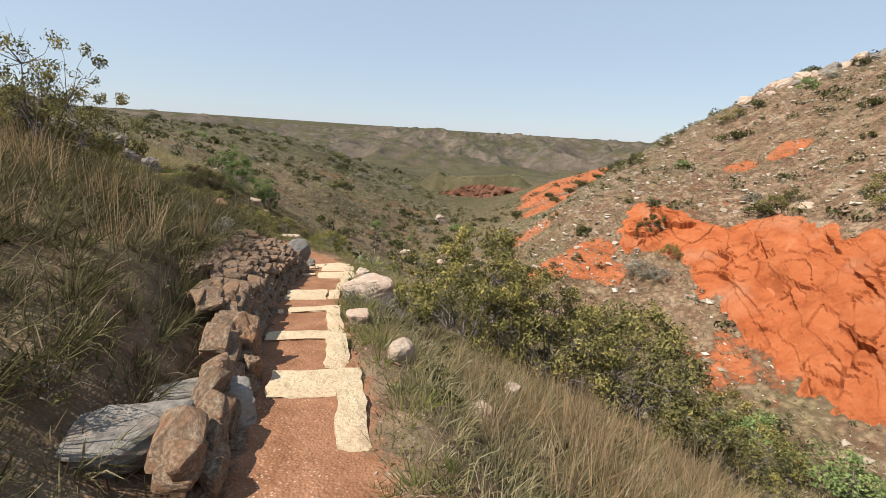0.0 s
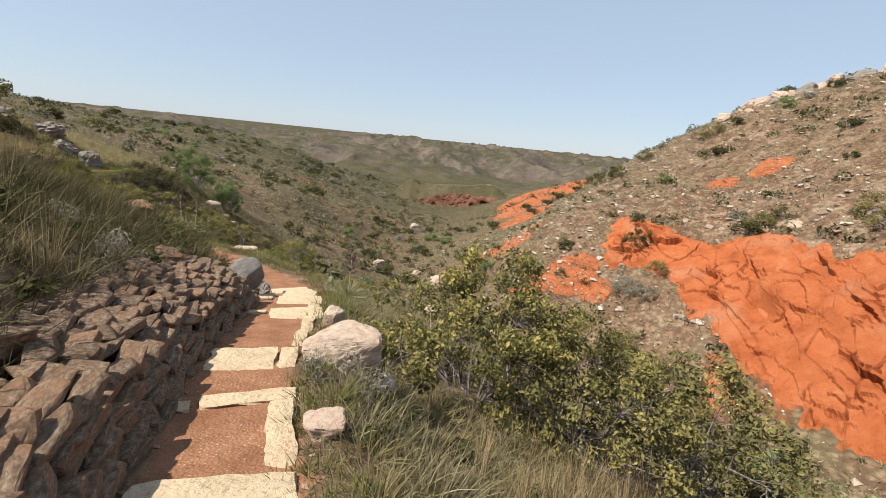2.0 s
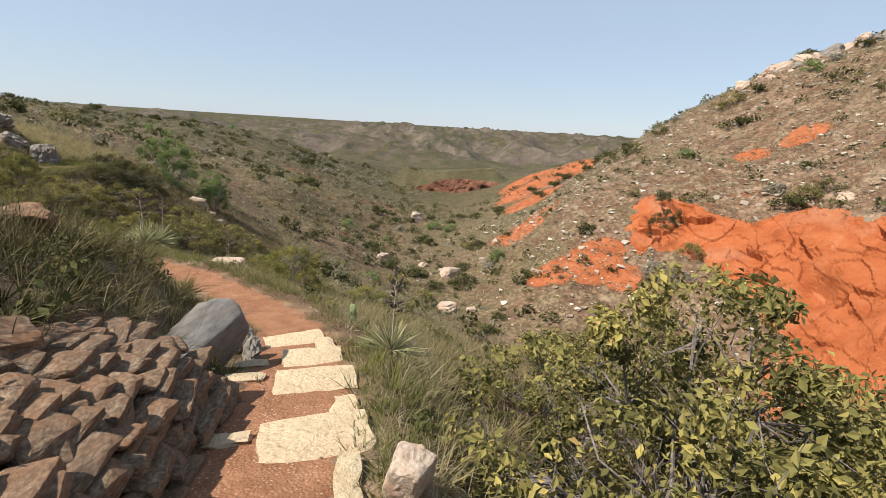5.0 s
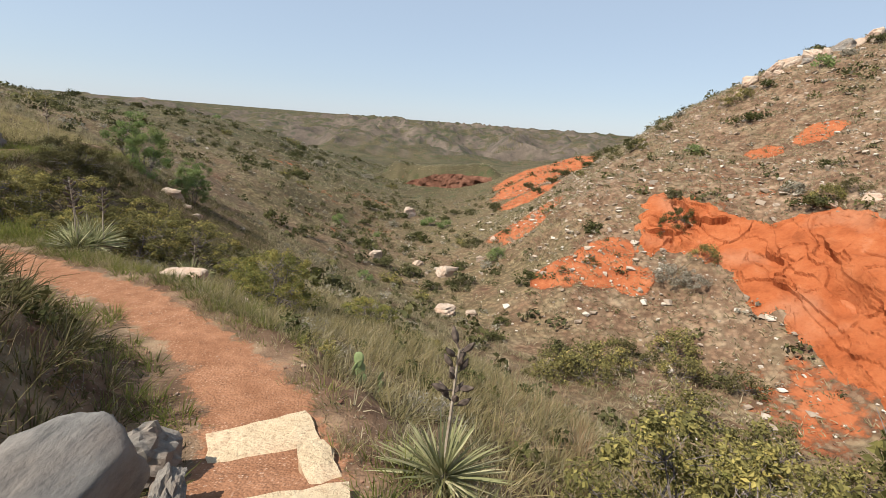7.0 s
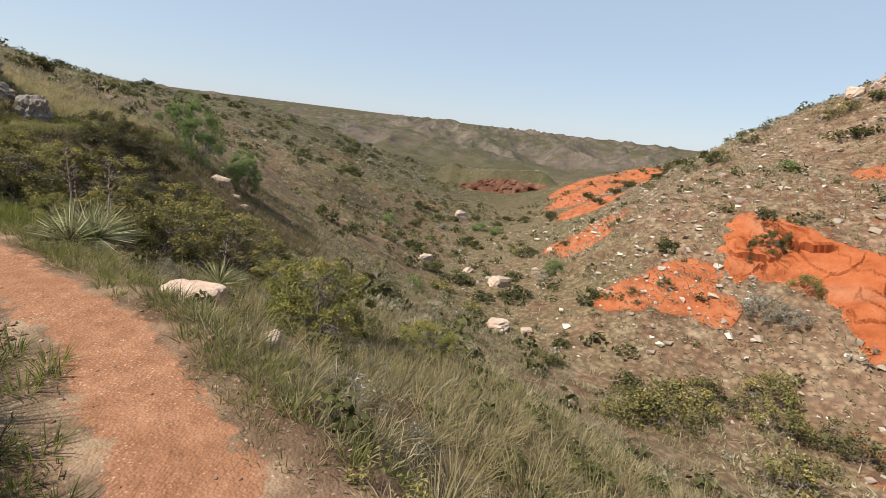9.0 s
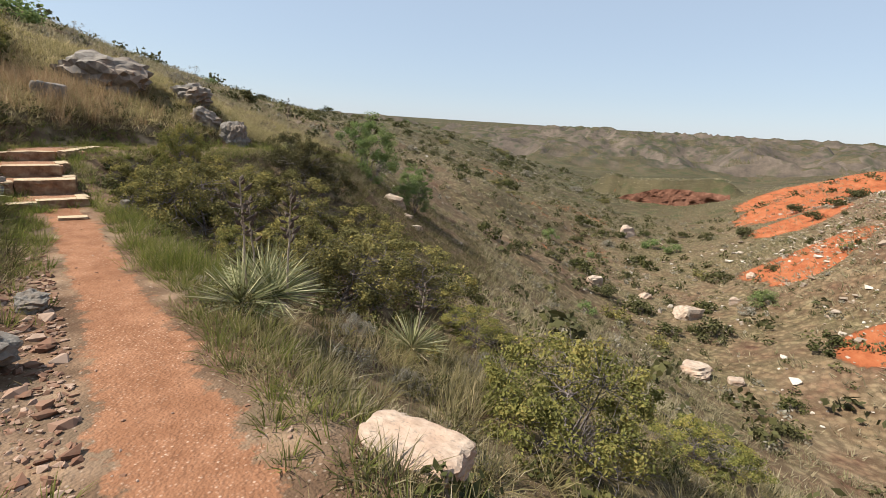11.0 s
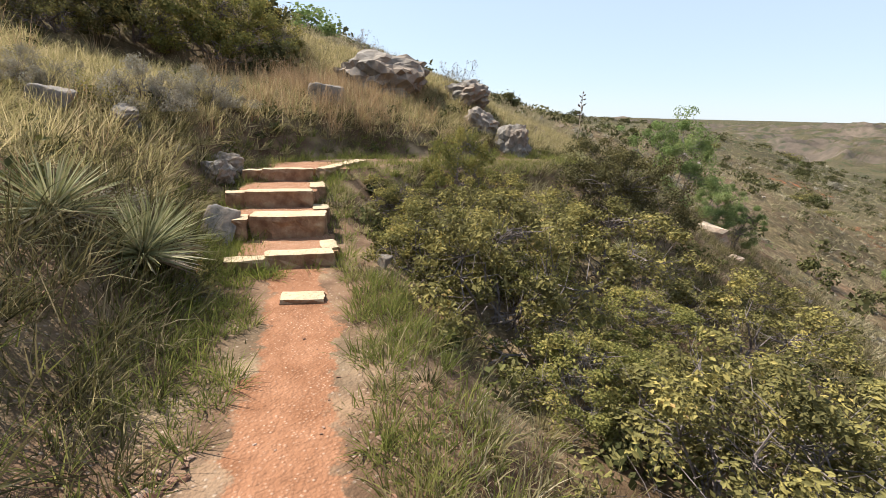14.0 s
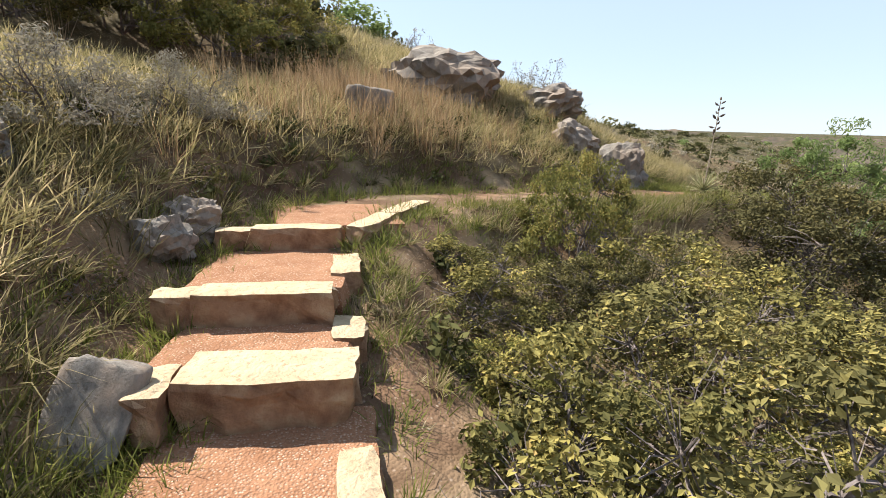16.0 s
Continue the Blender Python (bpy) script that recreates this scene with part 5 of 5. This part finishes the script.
BUSHES = [(x, y, 0.42 * s * (2.3 if v is near_d else 1.9)) for v, x, y, turn, s, tall in NEAR]


def wall_reach(y):
    """How far from the trail's middle the stones of the wall lie."""
    return np.where(y < 4.2, 0.66, np.where(y < 5, 0.9, 1.05))


def grass_spots(n, x0, x1, y0, y1, lo, hi, clear=0.36):
    if hi <= 7:
        near = TRAIL_PTS[gr.integers(15, len(TRAIL_PTS), n), :2]
        x, y = (near + gr.uniform(-hi, hi, (n, 2))).T
    else:
        x, y = spots(n, x0, x1, y0, y1, gr)
    d, _, side, along = near_trail(x, y)
    bare = (fbm(x, y, 1.3, 3, 4) + 0.35 * gr.normal(size=n)) < -0.5
    bare |= fbm(x, y, 0.45, 2, 15) + 0.25 * gr.normal(size=n) < -0.3
    rubble = (side > 0) & (d < 1.15) & (x < -4.2) & (x > -7.2) & (gr.random(n) < 0.85)
    built = (side > 0) & (y > 2.2) & (y < 8.5) & (d < wall_reach(y)) & (x > -2.5)
    for bx, by, br in BUSHES:
        bare |= np.hypot(x - bx, y - by) < br
    ok = (d > clear + 0.16 * fbm(x, y, 0.5, 2, 22)) & (d >= lo) & (d < hi) & ~bare & ~rubble & ~built & (bank_mask(x, y) < 0.3)
    return x[ok], y[ok], d[ok], side[ok]


x, y, d, side = grass_spots(24000, -15.5, 5.5, -1.5, 21.5, 0, 1.7)
ln = (0.15 + 0.28 * gr.random(len(x)) ** 1.3) * (0.3 + 0.7 * ease(d, 0.35, 1.1)) * (0.8 + 0.5 * (fbm(x, y, 2.5, 2, 6) > 0)) * np.where((side > 0) & (y < 8.6), 1.0, np.where((side > 0) & (y < 12.5), 0.6, 1.0))
below = (side < 0) & (gr.random(len(x)) < 0.6)
stuff("dry_grass", [tufts(on_ground(x[~below], y[~below]), 8, ln[~below], 0.008, 0.07, 0.5, 0.35, 2, gr)], GRASS_DRY_SHADED, "dry grey-green bunch grass beside the trail")
stuff("verge_grass", [tufts(on_ground(x[below], y[below]), 8, ln[below], 0.008, 0.07, 0.55, 0.35, 2, gr)], GRASS_STRAW, "straw-coloured grass along the lower edge of the trail")
x, y, d, side = grass_spots(34000, -19, 9, -3, 26, 1.7, 6.5)
ln = (0.2 + 0.28 * gr.random(len(x))) * np.where((side > 0) & (y < 10), 1.3, 1.0)
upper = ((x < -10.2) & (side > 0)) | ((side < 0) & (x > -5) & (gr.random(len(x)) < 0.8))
stuff("meadow_grass", [tufts(on_ground(x[upper], y[upper]), 13, ln[upper], 0.011, 0.09, 0.5, 0.3, 1, gr)], GRASS_HILL_SUNLIT, "sunlit yellow-green grass on the slopes")
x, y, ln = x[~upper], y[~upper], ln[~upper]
stuff("slope_grass", [tufts(on_ground(x, y), 13, ln, 0.011, 0.09, 0.5, 0.3, 1, gr)], GRASS_DRY_SHADED, "dry grass on the nearer slopes")
x, y, d, side = grass_spots(34000, -30, 20, -4, 38, 6, 17)
ln = 0.22 + 0.3 * gr.random(len(x))
stuff("bank_grass", [tufts(on_ground(x, y), 10, ln, 0.022, 0.14, 0.55, 0.3, 1, gr)], GRASS_STRAW, "dry grass on the middle slopes")
x, y, d, side = grass_spots(34000, -75, 62, 14, 135, 15, 200)
ln = 0.25 + 0.3 * gr.random(len(x))
stuff("hill_grass", [tufts(on_ground(x, y), 7, ln, 0.055, 0.30, 0.7, 0.3, 1, gr)], GRASS_STRAW, "sparse dry grass on the hills")


x, y, d, side = grass_spots(22000, 0, 0, 0, 0, 0.55, 6.5)
want = (side < 0) & (x > -4)
x, y, d = x[want], y[want], d[want]
stuff("pale_slope_grass", [tufts(on_ground(x, y), 15, (0.16 + 0.24 * gr.random(len(x))) * (0.6 + 0.4 * ease(d, 0.5, 1.2)), 0.008, 0.10, 0.6, 0.4, 2, gr)], GRASS_STRAW, "pale straw grass below the trail")
x, y = gr.uniform(8, 56, 16000), gr.uniform(14, 62, 16000)
ok = (bank_mask(x, y) < 0.15) & (fbm(x, y, 4, 3, 35) > -0.25)
x, y = x[ok], y[ok]
stuff("stony_hill_grass", [tufts(on_ground(x, y), 6, 0.2 + 0.22 * gr.random(len(x)), 0.06, 0.22, 0.8, 0.3, 1, gr)], GRASS_STRAW, "dry grey-tan grass between the stones")


def scrub_clumps(name, x, y, size, count, leaf, material, label):
    """Low twiggy scrub: small mounds of leaves, too many to count."""
    n = len(x)
    c = np.repeat(on_ground(x, y), count, 0)
    s = np.repeat(size, count)[:, None]
    off = unit(gr.normal(size=(n * count, 3))) * (gr.random(n * count) ** 0.4)[:, None] * s * 0.5
    off[:, 2] = np.abs(off[:, 2]) * 1.1 + 0.02
    nrm = unit(off + gr.normal(0, 0.3, off.shape) * s)
    a = unit(np.cross(nrm, gr.normal(size=off.shape)))
    b = np.cross(nrm, a)
    l = leaf * (0.6 + 0.8 * gr.random(n * count))[:, None] * s
    p = c + off
    v = np.stack([p - a * l, p + b * l * 0.6, p + a * l, p - b * l * 0.6], 1).reshape(-1, 3)
    f = np.arange(len(v)).reshape(-1, 4)
    tone = np.repeat(np.clip(np.repeat(gr.random(n), count) * 0.6 + 0.4 * gr.random(n * count), 0, 1), 4)
    return tagged(link_mesh(name, array_mesh(name, v, f, tone), material), label, "scrub", kind="stuff")


x, y = np.r_[gr.uniform(-70, 0, 4200), gr.uniform(-6, 60, 2300)], np.r_[gr.uniform(18, 150, 4200), gr.uniform(12, 90, 2300)]
mix = gr.permutation(len(x))
x, y = x[mix], y[mix]
ok = (near_trail(x, y)[0] > 7) & (bank_mask(x, y) < 0.2) & (fbm(x, y, 11, 3, 31) > -0.35)
x, y = x[ok], y[ok]
half = int(len(x) * 0.62)
scrub_clumps("hill_scrub", x[:half], y[:half], 0.35 + 1.2 * gr.random(half) ** 3, 36, 0.105, LEAF_FAR, "low dark scrub over the hills")
scrub_clumps("grey_scrub", x[half:], y[half:], 0.3 + 0.45 * gr.random(len(x) - half) ** 2, 24, 0.12, LEAF_GREY, "low grey scrub over the hills")
x, y = gr.uniform(-18, 9, 1700), gr.uniform(-1, 25, 1700)
d, _, side, _ = near_trail(x, y)
ok = (d > 0.75) & (d < 8) & ~((side > 0) & (y > 2) & (y < 8.6) & (d < 1.1) & (x > -2.5)) & (fbm(x, y, 2.2, 2, 33) > -0.2)
x, y = x[ok], y[ok]
scrub_clumps("slope_scrub", x, y, 0.16 + 0.22 * gr.random(len(x)), 60, 0.10, LEAF_FAR, "low dark herbs in the grass")
x, y = gr.uniform(-20, -10.6, 9000), gr.uniform(12, 26, 9000)
d, _, side, _ = near_trail(x, y)
ok = (d > 1.0) & (side > 0)
for bx, by, br in BUSHES:
    ok &= np.hypot(x - bx, y - by) > br
x, y = x[ok], y[ok]
stuff("hillside_grass", [tufts(on_ground(x, y), 15, 0.2 + 0.24 * gr.random(len(x)), 0.013, 0.10, 0.55, 0.35, 1, gr)], GRASS_HILL_SUNLIT, "sunlit yellow-green grass around the boulders")
# fresh green grass along the path and the stairs
x, y, d, side = grass_spots(15000, -14, 3, 2, 19, 0.34, 1.3, 0.34)
want = ((x < -7.2) & (d < 1.0)) | ((side < 0) & (x < -5.5) & (x > -7.6)) | ((y < 9) & (side < 0) & (fbm(x, y, 1.5, 2, 14) > 0.35)) | ((d < 0.6) & (gr.random(len(x)) < 0.35))
x, y, d = x[want], y[want], d[want]
mx, my, md, ms = grass_spots(7000, -18, -6, 12, 24, 0.8, 5.0)
want_m = (mx < -7.5) & (fbm(mx, my, 1.8, 2, 40) > -0.1)
meadow = (mx[want_m], my[want_m])
stuff("green_grass", [tufts(on_ground(x, y)[::2], 14, 0.09 + 0.13 * gr.random(len(x[::2])), 0.007, 0.06, 0.45, 0.3, 2, gr),
                      tufts(on_ground(*meadow), 12, 0.14 + 0.16 * gr.random(len(meadow[0])), 0.009, 0.09, 0.45, 0.3, 1, gr),
                      tufts(on_ground(gr.normal(-6.25, 0.22, 60), gr.normal(15.15, 0.16, 60)), 16, 0.34 + 0.16 * gr.random(60), 0.005, 0.06, 0.3, 0.15, 3, gr)], GRASS_GREEN, "fresh green grass along the trail's edges")


x, y, d, side = grass_spots(15000, 0, 0, 0, 0, 0.27, 0.95, 0.29)
want = (x > -12) & ((side < 0) | (x < -7.0)) & ((x < -1.6) | (gr.random(len(x)) < 0.4))
x, y, d = x[want], y[want], d[want]
tall = (0.09 + 0.15 * gr.random(len(x))) * (0.75 + 0.6 * ease(d, 0.28, 0.7))
fresh = fbm(x, y, 0.9, 2, 71) > np.where(x < -4.2, 0.0, 0.35)
stuff("edge_grass", [tufts(on_ground(x[fresh], y[fresh]), 12, tall[fresh], 0.006, 0.05, 0.5, 0.3, 2, gr)], GRASS_GREEN, "short green grass at the trail's edges")
stuff("edge_straw", [tufts(on_ground(x[~fresh], y[~fresh]), 12, tall[~fresh], 0.006, 0.06, 0.6, 0.35, 2, gr)], GRASS_HILL_SUNLIT, "short dry grass at the trail's edges")
u = gr.random(110)
x, y = -9.75 - 2.2 * u + gr.normal(0, 0.1, 110), 15.42 + 0.95 * u + gr.normal(0, 0.11, 110)
x[:16], y[:16] = -9.55 + gr.normal(0, 0.05, 16), 15.62 + gr.normal(0, 0.12, 16)
stuff("stair_grass", [tufts(on_ground(x, y), 26, 0.13 + 0.12 * gr.random(110), 0.007, 0.05, 0.5, 0.3, 2, gr)], GRASS_GREEN, "fresh green grass growing against the stairs")


def apart(x, y, gap):
    """Thin places out so that no two lie nearer than gap."""
    kept = []
    for i in range(len(x)):
        if all((x[i] - x[j]) ** 2 + (y[i] - y[j]) ** 2 > gap[i] ** 2 for j in kept):
            kept.append(i)
    return np.array(kept)


# mounded bunch grass: dense domes of fine drooping blades
near = TRAIL_PTS[gr.integers(15, 265, 6500), :2] + gr.uniform(-3.6, 3.6, (6500, 2))
x, y = near.T
d, _, side, _ = near_trail(x, y)
ok = (d > 0.62) & (d < 3.8) & ~((side > 0) & (y > 2.2) & (y < 8.5) & (d < wall_reach(y) + 0.06) & (x > -2.5)) & ~((side > 0) & (x < -4.2) & (x > -7.0) & (d < 1.3))
ok &= (side > 0) | (gr.random(len(x)) < 0.75)
for bx, by, br in BUSHES:
    ok &= np.hypot(x - bx, y - by) > br * 0.9
x, y, d, side = x[ok], y[ok], d[ok], side[ok]
gap = np.where(side > 0, np.where(x < -7.0, 0.18, 0.22), 0.28) + 0.08 * gr.random(len(x)) + 0.04 * d
pick = apart(x, y, gap)
x, y, d, side = x[pick], y[pick], d[pick], side[pick]
ln = (0.30 + 0.24 * gr.random(len(x))) * (0.55 + 0.45 * ease(d, 0.6, 1.1)) * np.where((side > 0) & (y > 3.4) & (y < 9) & (d < 2.2), 0.75, 1.0) * np.where((side < 0) & (x < -4), 0.75, np.where((side > 0) & (x < -6.8) & (x > -10.5), 1.25, 1.0))
# the bank takes the shade-darkened grass, the slopes mostly the sun-brightened one
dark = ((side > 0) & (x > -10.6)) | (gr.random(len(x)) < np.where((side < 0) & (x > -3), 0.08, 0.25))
for nm, m, mat, lab in (("bunch_grass", dark, GRASS_DRY_SHADED, "mounded grey-green bunch grass on the bank"), ("pale_bunch_grass", ~dark, GRASS_HILL_SUNLIT, "mounded yellow-green bunch grass on the slope")):
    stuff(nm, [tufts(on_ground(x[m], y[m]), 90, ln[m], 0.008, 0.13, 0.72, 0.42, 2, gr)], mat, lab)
# small fresh green bunches at the foot of the stairs and along the edges
x, y, d, side = grass_spots(9500, 0, 0, 0, 0, 0.30, 1.0, 0.33)
want = (x < -6.8) | ((x < -1.5) & ((side < 0) | (gr.random(len(x)) < 0.3))) | ((x > -3) & (side < 0) & (gr.random(len(x)) < 0.12))
x, y = x[want], y[want]
pick = apart(x, y, np.full(len(x), 0.15))
x, y = np.r_[x[pick], gr.normal(-9.95, 0.12, 14), gr.normal(-10.6, 0.1, 10)], np.r_[y[pick], gr.normal(15.55, 0.15, 14), gr.normal(15.75, 0.12, 10)]
stuff("fresh_bunch_grass", [tufts(on_ground(x, y), 46, 0.16 + 0.12 * gr.random(len(x)), 0.007, 0.06, 0.5, 0.3, 2, gr)], GRASS_GREEN, "small bright green grass bunches beside the stairs")
# tall tan bunch grass
cx = np.r_[gr.normal(-14.7, 0.9, 170), gr.normal(-15.4, 0.8, 80), gr.normal(-2.6, 0.7, 35), gr.normal(3.2, 0.9, 150), gr.uniform(-20, -6, 60), gr.normal(2.6, 1.1, 60)]
cy = np.r_[gr.normal(18.9, 0.8, 170), gr.normal(20.2, 0.9, 80), gr.normal(4.6, 1.2, 35), gr.normal(4.6, 1.0, 150), gr.uniform(8, 24, 60), gr.normal(11.5, 1.2, 60)]
d = near_trail(cx, cy)[0]
cx, cy = cx[d > 1.0], cy[d > 1.0]
stuff("tall_grass", [tufts(on_ground(cx, cy), 26, 0.45 + 0.35 * gr.random(len(cx)), 0.006, 0.09, 0.26, 0.18, 3, gr)], GRASS_TAN, "tall tan bunch grass gone to seed")
